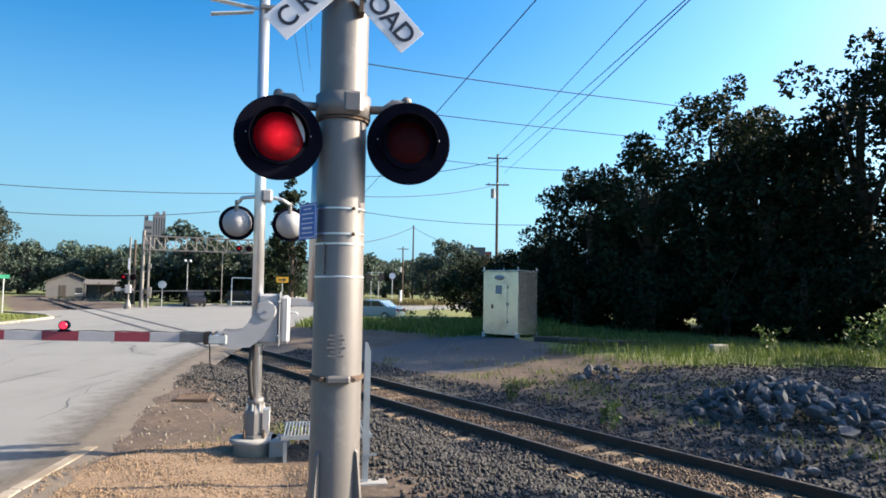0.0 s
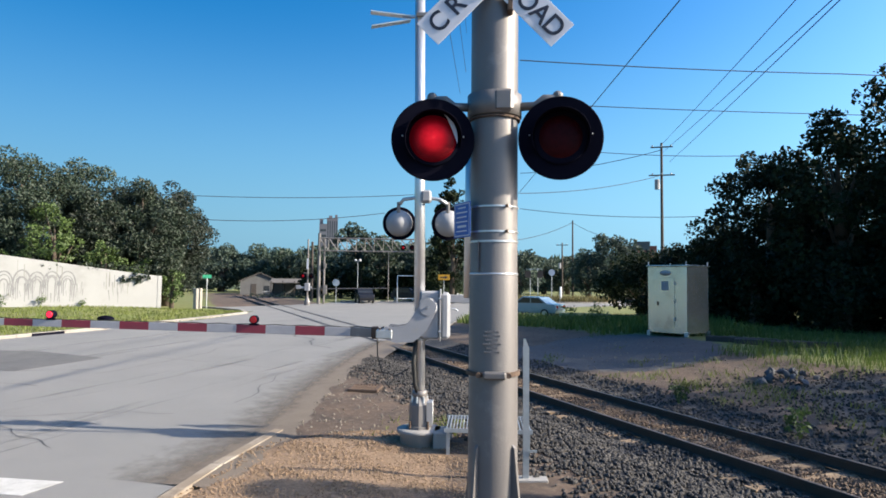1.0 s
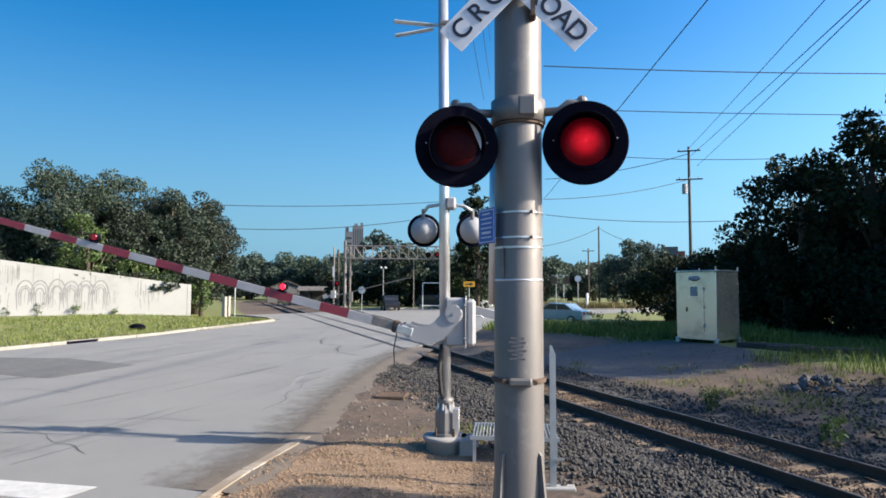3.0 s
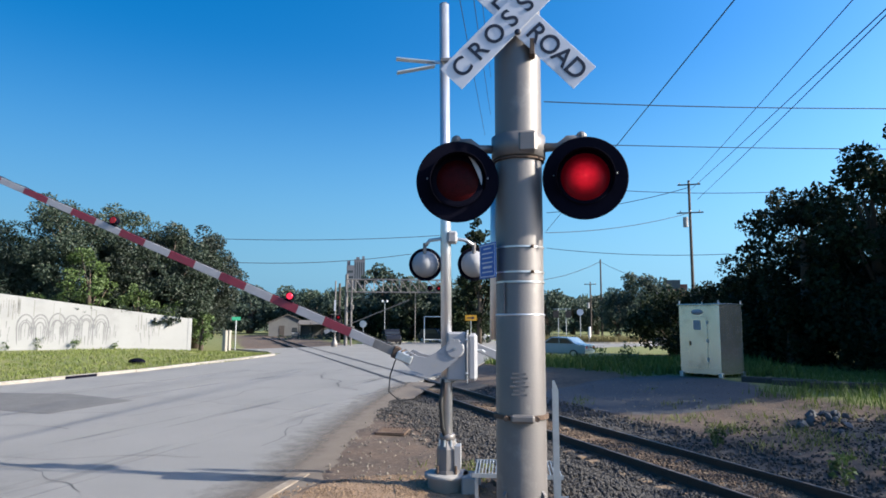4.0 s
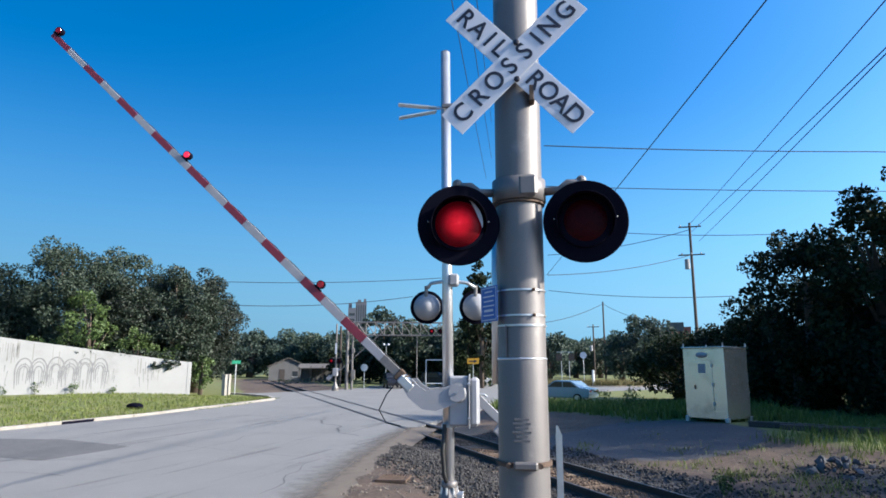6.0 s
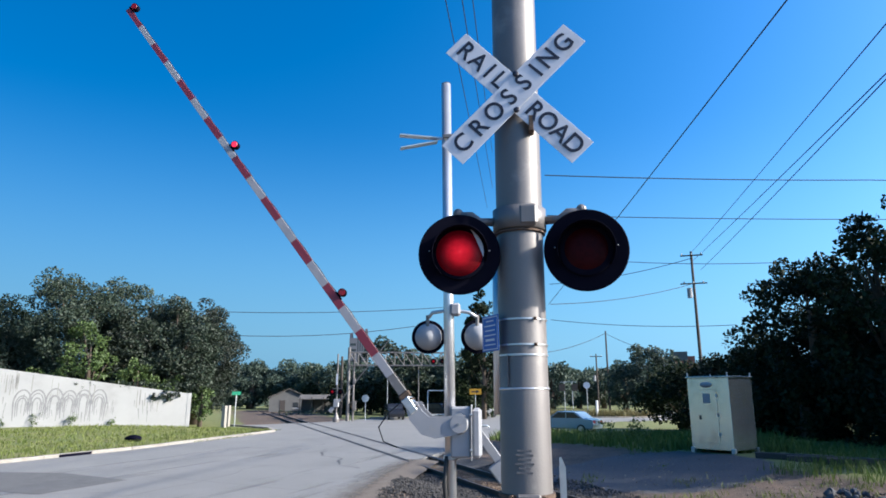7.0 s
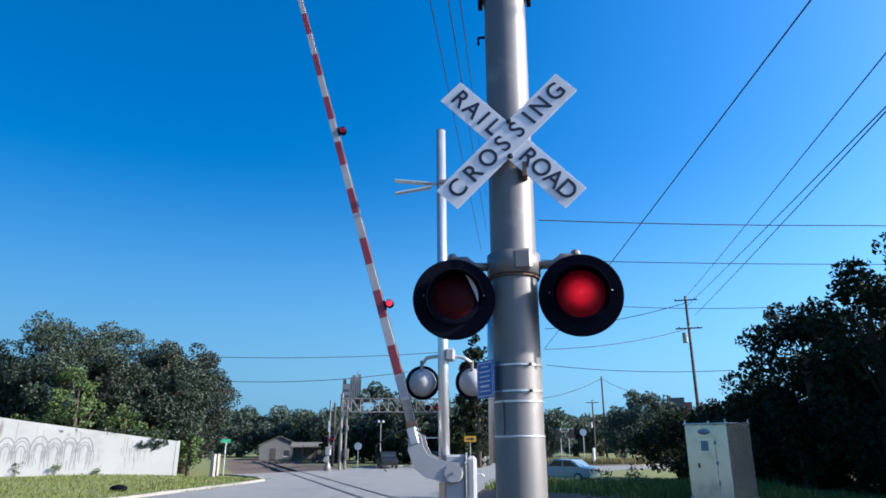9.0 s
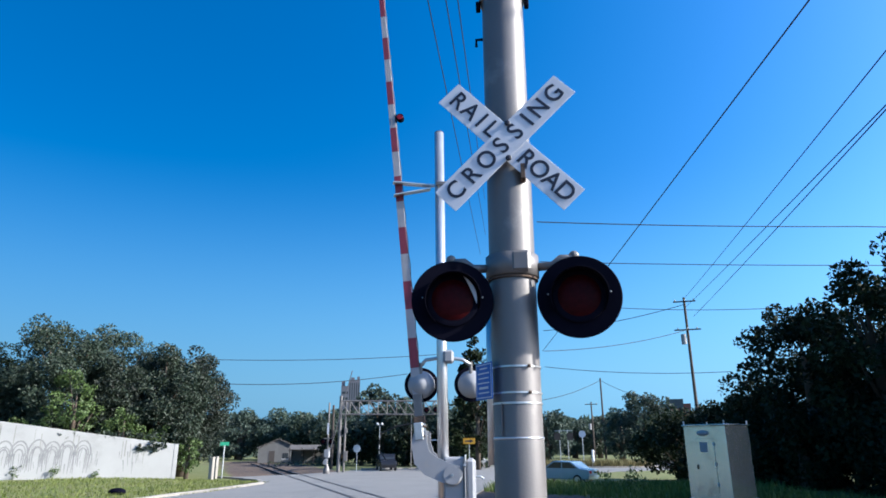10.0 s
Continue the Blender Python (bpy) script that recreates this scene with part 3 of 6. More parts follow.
def kerb(points, tall, deep, gap=3.0, piece_label="pale concrete kerb along the road", material="concrete"):
    """A kerb laid in stones along a line."""
    ob = thing("kerb", piece_label, "kerb", "kerbs", kind="structure")
    for (x0, y0), (x1, y1) in zip(points, points[1:]):
        length = math.hypot(x1 - x0, y1 - y0)
        n = max(1, round(length / gap))
        turn = math.degrees(math.atan2(y1 - y0, x1 - x0))
        for i in range(n):
            k = (i + 0.5) / n
            b = box((x0 + (x1 - x0) * k, y0 + (y1 - y0) * k, tall / 2 - 0.1 + random.uniform(-0.008, 0.008)),
                    (length / n - 0.015, deep, tall + 0.2), turn + random.uniform(-0.4, 0.4), 0.02)
            part("kerb_stone", b, material, ob)
    return ob


# ---- railway ----
def railway():
    ob = thing("railway_track", "rusty steel rails on weathered wooden ties", "railway track", at=(*TRACK_MID, 0), turn=TRACK_TURN)
    prof = [(-0.07, -0.17), (0.07, -0.17), (0.07, -0.158), (0.012, -0.14), (0.012, -0.045), (0.036, -0.035), (0.036, -0.003), (0.03, 0.003),
            (-0.03, 0.003), (-0.036, -0.003), (-0.036, -0.035), (-0.012, -0.045), (-0.012, -0.14), (-0.07, -0.158)]
    for y in (0.745, -0.745):
        bm = bmesh.new()
        a = [bm.verts.new((-22, y + py, pz)) for py, pz in prof]
        c = [bm.verts.new((150, y + py, pz)) for py, pz in prof]
        for i in range(len(prof)):
            j = (i + 1) % len(prof)
            bm.faces.new((a[i], a[j], c[j], c[i]))
        bm.faces.new(a)
        bm.faces.new(list(reversed(c)))
        bmesh.ops.recalc_face_normals(bm, faces=bm.faces)
        r = part("rail", bm, "rail", ob)
        part("rail_head", box((64, y, 0.0045), (172, 0.05, 0.003)), "railhead", r, "worn shiny running surface")
    for y in (0.745, -0.745):
        for off in (-0.085, 0.085):
            part("flangeway", box((42.0, y + off, -0.02), (50.0, 0.085, 0.05)), "rubber", ob, "dark gap along the rail in the road")
    rnd = random.Random(2)
    first = None
    for i in range(-26, 44):
        m = pose(i * 0.53 + rnd.uniform(-0.03, 0.03), rnd.uniform(-0.05, 0.05), -0.245 + rnd.uniform(-0.006, 0.008), 0, 0, rnd.uniform(-1.5, 1.5))
        if first is None:
            first = part("tie", box((0, 0, 0), (0.23, 2.6, 0.16), bevel=0.012), "tie", ob, m=m)
        else:
            shared("tie", first, ob, m)
    pl = None
    for i in range(-26, 16):
        for y in (0.745, -0.745):
            m = pose(i * 0.53, y, -0.162, 0, 0, 0)
            if pl is None:
                b = box((0, 0, 0), (0.19, 0.34, 0.014))
                for dx in (-0.06, 0.06):
                    for dy in (-0.1, 0.1):
                        b = box((dx, dy, 0.018), (0.025, 0.03, 0.03), bm=b)
                pl = part("tie_plate", b, "iron", ob, m=m)
            else:
                shared("tie_plate", pl, ob, m)


def pebble_shapes(rnd, n=6):
    shapes = []
    for _ in range(n):
        bm = bmesh.new()
        bmesh.ops.create_icosphere(bm, subdivisions=1, radius=1.0)
        pts = []
        for v in bm.verts:
            k = rnd.uniform(0.7, 1.15)
            pts.append((v.co.x * k, v.co.y * k * 0.85, v.co.z * k * 0.65))
        faces = [tuple(v.index for v in f.verts) for f in bm.faces]
        bm.free()
        shapes.append((np.array(pts), faces))
    return shapes


def stones(name, places, material, label, category, seed):
    """Many loose stones as one mass: places are (x, y, z, size)."""
    rnd = random.Random(seed)
    shapes = pebble_shapes(rnd)
    verts, faces, base = [], [], 0
    for x, y, z, r in settled(places):
        pts, fs = shapes[rnd.randrange(len(shapes))]
        rot = np.array(Euler((rnd.uniform(0, 6.3), rnd.uniform(0, 6.3), rnd.uniform(0, 6.3))).to_matrix())
        verts.append(pts @ rot.T * r + np.array((x, y, z)))
        faces += [tuple(i + base for i in f) for f in fs]
        base += len(pts)
    ob = from_arrays(name, np.concatenate(verts).tolist(), faces, material)
    return tagged(ob, label, category, kind="stuff")


def gravels():
    rnd = random.Random(11)
    pl, between = [], []
    # ballast: shoulder beside the near rail, between the rails and beyond them
    for _ in range(40000):
        v = 26 * rnd.random() ** 1.5 - 9.5
        s = rnd.choice((rnd.uniform(-4.2, -0.85), rnd.uniform(-3.8, -0.85), rnd.uniform(-3.4, -0.85), rnd.uniform(-0.65, 0.65), rnd.uniform(-0.65, 0.65), rnd.uniform(0.85, 2.4)))
        x, y = TRACK_MID + ALONG * v + ACROSS * s
        if x < -5.3 - 0.28 * max(0, y - 10):
            continue
        if abs(s) < 0.7:
            between.append((x, y, 0.015, rnd.uniform(0.02, 0.042)))
            continue
        pl.append((x, y, 0.02, rnd.uniform(0.022, 0.05)))
    stones("brown_ballast", between, "brown_stone", "rusty brown stone and dirt between the rails", "gravel", 13)
    stones("ballast", pl, "ballast", "loose dark grey crushed stone along the rails", "gravel", 3)
    pl = []
    for _ in range(9000):
        a, q = rnd.uniform(0, 6.283), math.sqrt(rnd.random())
        x, y = -3.4 + 1.9 * q * math.cos(a), 7.9 + 2.6 * q * math.sin(a)
        if x < -5.22 or (x < -4.85 and rnd.random() < 0.45):
            continue
        pl.append((x, y, 0.004 if x > -4.9 else 0.045, rnd.uniform(0.009, 0.02)))
    stones("tan_gravel", pl, "pea", "loose tan gravel spread beside the kerb", "gravel", 4)
    pl = []
    for _ in range(550):
        y = rnd.uniform(9.5, 20)
        x = rnd.uniform(-5.6 - 0.28 * (y - 10), -3.2 - 0.15 * (y - 10))
        pl.append((x, y, 0.006, rnd.uniform(0.008, 0.03)))
    for _ in range(900):
        v, s = rnd.uniform(-8, 14), rnd.uniform(2.2, 8)
        x, y = TRACK_MID + ALONG * v + ACROSS * s
        pl.append((x, y, 0.006, rnd.uniform(0.012, 0.04)))
    for _ in range(90):
        y = rnd.uniform(10, 17)
        pl.append((rnd.uniform(-5.4 - 0.26 * (y - 10), -3.6 - 0.2 * (y - 10)), y, 0.012, rnd.uniform(0.02, 0.04)))
    stones("stone_chips", pl, "litter", "scattered pale stone chips and litter on bare dirt", "stone chips", 5)
    pl = []
    for _ in range(11000):
        x, y = rnd.uniform(1.5, 14), rnd.uniform(7, 18.2)
        s, v = track_space(x, y)
        if 2.4 < s < 12 and (x > 4 or rnd.random() < 0.35):
            pl.append((x, y, 0.01, rnd.uniform(0.02, 0.05)))
    stones("dark_gravel", pl, "ballast", "dark crushed stone spread beyond the rails", "gravel", 6)


def rock_pile():
    """Quarry rocks heaped beside the far rail."""
    rnd = random.Random(21)
    shapes = []
    for k in range(7):
        bm = bmesh.new()
        bmesh.ops.create_icosphere(bm, subdivisions=1, radius=1.0)
        for v in bm.verts:
            v.co = Vector((v.co.x, v.co.y * rnd.uniform(0.65, 0.95), v.co.z * 0.6)) * rnd.uniform(0.55, 1.3)
        me = bpy.data.meshes.new("rock")
        bm.to_mesh(me)
        bm.free()
        me.materials.append(M["rock"])
        shapes.append(me)
    cx, cy = 6.9, 12.8
    heap = thing("rock_pile", "heap of broken grey quarry rocks beside the rails", "rock pile", at=(cx, cy, float(land(cx, cy))))
    for i in range(240):
        a, q = rnd.uniform(0, 6.283), rnd.random() ** 0.7
        x, y = 1.75 * q * math.cos(a), 1.9 * q * math.sin(a)
        x -= 0.35 * y * 0.5
        r = rnd.uniform(0.07, 0.19)
        z = float(land(cx + x, cy + y)) - float(land(cx, cy)) + max(0, 0.62 * (1 - q * q)) * rnd.uniform(0.55, 1.0) + r * 0.3
        o = new("rock", shapes[rnd.randrange(7)])
        o.parent = heap
        o.matrix_basis = pose(x, y, z, rnd.uniform(0, 360), rnd.uniform(0, 360), rnd.uniform(0, 360)) @ Matrix.Diagonal((r, r, r, 1))
    for (px, py, n) in ((4.3, 17.6, 26), (5.2, 10.0, 22)):
        heap2 = thing("rock_pile", "few loose broken grey rocks on the ground", "rock pile", at=(px, py, float(land(px, py))))
        for i in range(n):
            x, y = rnd.gauss(0, 0.5), rnd.gauss(0, 0.4)
            r = rnd.uniform(0.06, 0.15)
            o = new("rock", shapes[rnd.randrange(7)])
            o.parent = heap2
            z = float(land(px + x, py + y)) - float(land(px, py)) + r * 0.35 + max(0, 0.2 - 0.3 * math.hypot(x, y))
            o.matrix_basis = pose(x, y, z, rnd.uniform(0, 360), rnd.uniform(0, 360), rnd.uniform(0, 360)) @ Matrix.Diagonal((r, r, r, 1))


# ---- signals ----
MOVERS = []     # things and parts that move, with their rows


def blink_rows(rest, out, first, half=0.608, start=0.03, stop=9.66):
    """Rows for a lamp insert that comes forward when lit, in alternate half periods; first: lit at the start."""
    rows, lit, t = [(0.0, out if first else rest)], first, start
    while t < stop:
        if t > 0.07:
            rows.append((t - 0.04, out if lit else rest))
        lit = not lit
        rows.append((t + 0.04, out if lit else rest))
        t += half
    if lit:
        rows.append((stop - 0.05, out))
        rows.append((stop + 0.07, rest))
    rows.append((10.0, rest))
    return rows


def round_lamp(parent, at, turn, tilt=0.0, size=0.275, glow=True, first=True, visor_turn=0.0, sun_sliver=False):
    """A flashing lamp that faces -y: black round background, hood, red lens, housing behind."""
    lamp = part("signal_lamp", spin([(0.02, -0.012), (size - 0.006, -0.012), (size, -0.004), (size, 0.004), (size - 0.006, 0.01), (0.02, 0.012)], 48,
                                    m=pose(0, 0, 0, 90)), "black", parent, "black round background of a flashing lamp",
                m=pose(*at, 0, 0, turn) @ pose(0, 0, 0, tilt))
    lens_r = size * 0.58
    # hood: an open tube, longer on top
    bm = bmesh.new()
    seg, thick = 40, 0.004
    for i in range(seg + 1):
        a = radians(-35) + radians(250) * i / seg
        k = math.sin(max(0.0, min(math.pi, (a + radians(35)) / radians(250) * math.pi)))
        for rr in (lens_r + 0.018, lens_r + 0.018 + thick):
            bm.verts.new((rr * math.cos(a), -0.012, rr * math.sin(a)))
            bm.verts.new((rr * math.cos(a) * 1.03, -0.03 - 0.13 * k ** 0.6, rr * math.sin(a) * 1.03 - 0.02 * k))
    bm.verts.ensure_lookup_table()
    for i in range(seg):
        p, q = 4 * i, 4 * (i + 1)
        for a, c in ((0, 1), (1, 3), (3, 2), (2, 0)):
            bm.faces.new((bm.verts[p + a], bm.verts[q + a], bm.verts[q + c], bm.verts[p + c]))
    bmesh.ops.recalc_face_normals(bm, faces=bm.faces)
    part("hood", bm, "black", lamp, "black metal visor over the lens", True, pose(0, 0, 0, 0, visor_turn, 0))
    part("lens", spin([(lens_r, 0.0), (lens_r, 0.012), (lens_r * 0.85, 0.026), (lens_r * 0.5, 0.038), (0.003, 0.042)], 40, m=pose(0, -0.008, 0, 90)),
         "lens", lamp, "dark red glass lens", True)
    part("lens_ring", spin([(lens_r + 0.001, 0.0), (lens_r + 0.016, 0.0), (lens_r + 0.016, 0.02), (lens_r + 0.001, 0.022)], 40, m=pose(0, -0.01, 0, 90)),
         "black", lamp)
    part("housing", spin([(size * 0.78, 0.0), (size * 0.8, 0.03), (size * 0.75, 0.09), (size * 0.6, 0.15), (size * 0.36, 0.2), (size * 0.15, 0.222), (0.005, 0.227)], 32,
                         m=pose(0, 0.012, 0, -90)), "steel_grey", lamp, "domed grey lamp housing", True)
    for x in (-0.85, 0.85):
        part("screw", ball((size * x * 0.86, -0.014, 0.02), 0.006, u=8, v=6), "galv", lamp)
    # white crescent plate stands for sunlight caught inside the visor
    if sun_sliver:
        arc = [radians(-12 + 6.0 * i) for i in range(14)]
        out = [((lens_r + 0.001 + 0.014 * (i / 13) ** 2) * math.cos(a), (lens_r + 0.001 + 0.014 * (i / 13) ** 2) * math.sin(a)) for i, a in enumerate(arc)]
        inn = [(x - 0.03 * math.sin(math.pi * i / 13), z) for i, (x, z) in enumerate(out)]
        part("visor_edge", plate(out + inn[::-1][1:-1], 0.004, m=pose(0, -0.05, 0, 90)), "sign_white", lamp, "white crescent standing for sunlight inside the visor")
    if glow:
        b = part("bulb", spin([(lens_r * 0.98, 0.0), (lens_r * 0.96, 0.008), (lens_r * 0.85, 0.022), (lens_r * 0.5, 0.036), (0.003, 0.042)], 40, m=pose(0, 0, 0, 90)),
                 "bulb", lamp, "red light behind the lens", True)
        MOVERS.append((b, blink_rows(pose(0, 0.06, 0), pose(0, -0.03, 0), first)))
    return lamp


def near_signal():
    px, py = -0.732, 4.19
    ob = thing("crossing_signal", "tall grey aluminium crossing signal with two red flashing lamps", "crossing signal", at=(px, py, 0), turn=9.8)
    # in the thing's space the camera lies towards -y
    R0, R1 = 0.158, 0.16
    part("pole", spin([(R0 + 0.008, 0.05), (R0 + 0.006, 1.0), (R0 + 0.003, 2.64), (R0, 2.66), (R0, 3.4), (R1, 5.96), (R1, 6.1)], 64), "alu", ob, "", True)
    part("seam", spin([(R0 + 0.002, 2.64), (R0 + 0.006, 2.644), (R0 + 0.006, 2.652), (R0 - 0.002, 2.656)], 48), "alu_bright", ob, "thin welded seam ring", True)
    part("cap", spin([(R1 + 0.005, 5.95), (R1 + 0.022, 5.97), (R1 + 0.022, 6.06), (R1 + 0.005, 6.1), (0.02, 6.15)], 48), "alu", ob, "", True)
    for x in (-R1 - 0.03, R1 + 0.03):
        part("cap_bolt", box((x, -0.02, 5.93), (0.035, 0.05, 0.08), bevel=0.006), "black", ob)
    part("hook", bend([(-R1 - 0.0, -0.03, 5.62), (-R1 - 0.05, -0.03, 5.62), (-R1 - 0.05, -0.03, 5.56)], 0.012), "black", ob)
    for z in (3.09, 2.925):
        part("band", spin([(R0 + 0.0, z - 0.006), (R0 + 0.006, z - 0.005), (R0 + 0.006, z + 0.005), (R0 + 0.0, z + 0.006)], 48), "alu_bright", ob, "bright metal strap")
        part("bolt", ball((0.085, -R0 + 0.01, z), 0.012, u=10, v=6), "iron", ob)
    part("band", spin([(R0 + 0.0, 2.853), (R0 + 0.006, 2.855), (R0 + 0.006, 2.865), (R0 + 0.0, 2.867)], 48), "alu_bright", ob)
    part("door_edge", box((-0.1, -R0 + 0.032, 2.76), (0.006, 0.03, 0.2)), "label_grey", ob, "shadow gap of the hand-hole cover")
    # strap with clamp
    part("strap", spin([(R0 + 0.01, 1.985), (R0 + 0.02, 1.987), (R0 + 0.02, 2.013), (R0 + 0.01, 2.015)], 48), "iron", ob, "rusty clamp strap")
    part("clamp", box((0.01, -R0 - 0.03, 2.0), (0.15, 0.045, 0.05), bevel=0.012), "alu", ob)
    for x in (-0.095, 0.1):
        part("clamp_bolt", tube((x, -R0 - 0.035, 2.0), (x, -R0 + 0.05, 2.0), 0.016), "iron", ob)
    # faded stencil
    for i in range(6):
        w = (0.1, 0.12, 0.09, 0.13, 0.08, 0.11)[i]
        part("stencil_line", box((-0.01, -R0 + 0.002, 2.275 - i * 0.026), (w * 0.9, 0.012, 0.011)), "label_grey", ob, "unreadable faded print")
    # base gussets
    for k in range(4):
        a = radians(-38 + 90 * k)
        b = plate([(0.0, 0.0), (0.17, 0.0), (0.16, 0.15), (0.02, 1.48), (0.0, 1.5)], 0.02)
        part("gusset", b, "alu", ob, "", False,
             pose(0, 0, 0, 0, 0, math.degrees(a)) @ pose(R0 + 0.005, 0.01, 0.05, 90))
    part("base_plate", box((0, 0, 0.03), (0.75, 0.75, 0.05), bevel=0.01), "alu", ob)
    # lamp cross-arm
    z = 3.78
    part("junction_box", spin([(R0 + 0.01, z - 0.085), (R0 + 0.025, z - 0.08), (R0 + 0.025, z + 0.07), (R0 + 0.01, z + 0.075)], 48), "alu", ob, "collar that holds the lamp arms", True)
    part("collar_rib", box((0.06, -R0 - 0.01, z), (0.13, 0.05, 0.15), bevel=0.02), "alu", ob)
    part("u_bolt", spin([(R0 + 0.004, z - 0.105), (R0 + 0.016, z - 0.103), (R0 + 0.016, z - 0.09), (R0 + 0.004, z - 0.088)], 48), "iron", ob)
    for side in (-1, 1):
        part("lamp_arm", bend([(side * 0.16, -0.03, z - 0.01), (side * 0.27, -0.05, z - 0.01), (side * 0.33, -0.06, z + 0.035), (side * 0.42, -0.05, z + 0.045), (side * 0.43, -0.03, z - 0.06)], 0.03, 10),
             "alu", ob, "bent grey pipe arm", True)
        part("arm_cap", ball((side * 0.42, -0.05, z + 0.055), 0.036, u=12, v=8), "alu", ob)
    round_lamp(ob, (-0.405, -0.13, 3.53), 7.0, 0.0, first=True, visor_turn=-18, sun_sliver=True)
    round_lamp(ob, (0.43, -0.13, 3.535), -4.0, 0.0, first=False)
    # crossbuck
    zc, yc = 4.645, -R0 - 0.045
    for name, ang, dy in (("blade_rear", -46, 0.006), ("blade_front", 45, 0.0)):
        face = pose(-0.01 if name == "blade_front" else 0.012, yc + dy, zc if name == "blade_front" else zc - 0.02, 90, 0, 0) @ pose(0, 0, 0, 0, 0, ang)
        bl = part("blade", box((0, 0, 0), (1.22, 0.205, 0.005), bevel=0.0015), "sign_white", ob, "white reflective crossbuck blade", m=face)
        size = 0.165
        if name == "blade_front":
            word = "CROSSING"
            xs = [-0.5, -0.345, -0.19, -0.045, 0.1, 0.225, 0.345, 0.5]
        else:
            word = "RAILROAD"
            xs = [-0.51, -0.385, -0.275, -0.175, 0.165, 0.285, 0.405, 0.525]
        for ch, x in zip(word, xs):
            part("letter", lettering(ch, size * 1.1), "letter", bl, "", False, pose(x, 0.0, 0.0045) @ Matrix.Diagonal((0.95, 1, 1, 1)))
    for dz in (0.14, -0.13):
        part("sign_bolt", ball((0.005, yc - 0.012, zc + dz), 0.022, (1, 0.5, 1), u=14, v=8), "letter", ob)
    part("sign_bracket", box((0.1, -R0 + 0.0, 4.42), (0.04, 0.09, 0.12), bevel=0.008), "iron", ob)
    # emergency notice plate on the side
    bl = part("notice_plate", box((0, 0, 0), (0.22, 0.235, 0.004), bevel=0.0015), "sign_blue", ob, "small blue notice plate with unreadable white print",
              m=pose(-0.21, -0.06, 3.005, 90, 0, -58))
    part("notice_border", plate([(-0.1, -0.108), (0.1, -0.108), (0.1, 0.108), (-0.1, 0.108)], 0.0006, m=pose(0, 0, 0.0022)), "sign_white", bl)
    part("notice_field", plate([(-0.094, -0.102), (0.094, -0.102), (0.094, 0.102), (-0.094, 0.102)], 0.0006, m=pose(0, 0, 0.003)), "sign_blue", bl)
    for i, w in enumerate((0.1, 0.15, 0.13, 0.15, 0.12, 0.14)):
        part("print_line", box((0, 0.08 - i * 0.031, 0.0042), (w, 0.008 if i != 4 else 0.015, 0.0012)), "sign_white", bl)
    # conduit strapped behind the pole
    part("conduit", bend([(-0.125, 0.2, 3.7), (-0.135, 0.2, 2.48)], 0.075, 14), "alu_bright", ob, "pale pipe strapped behind the pole", True)


ARM_ANGLES = [(0.0, 1.0), (1.9, 1.0), (2.1, 2.2), (2.5, 8.0), (2.7, 11.0), (3.8, 20.6), (4.0, 22.7), (4.5, 28.2), (5.5, 38.4), (7.0, 53.0), (7.5, 58.2), (8.0, 63.5), (8.5, 68.9), (9.0, 74.0), (9.5, 79.8), (10.0, 84.3)]
PIVOT = (10.3 * math.sin(radians(-15.68)), 10.3 * math.cos(radians(-15.68)), 2.183)
ARM_TURN = 90 + 102.79          # arm points this way, from +x


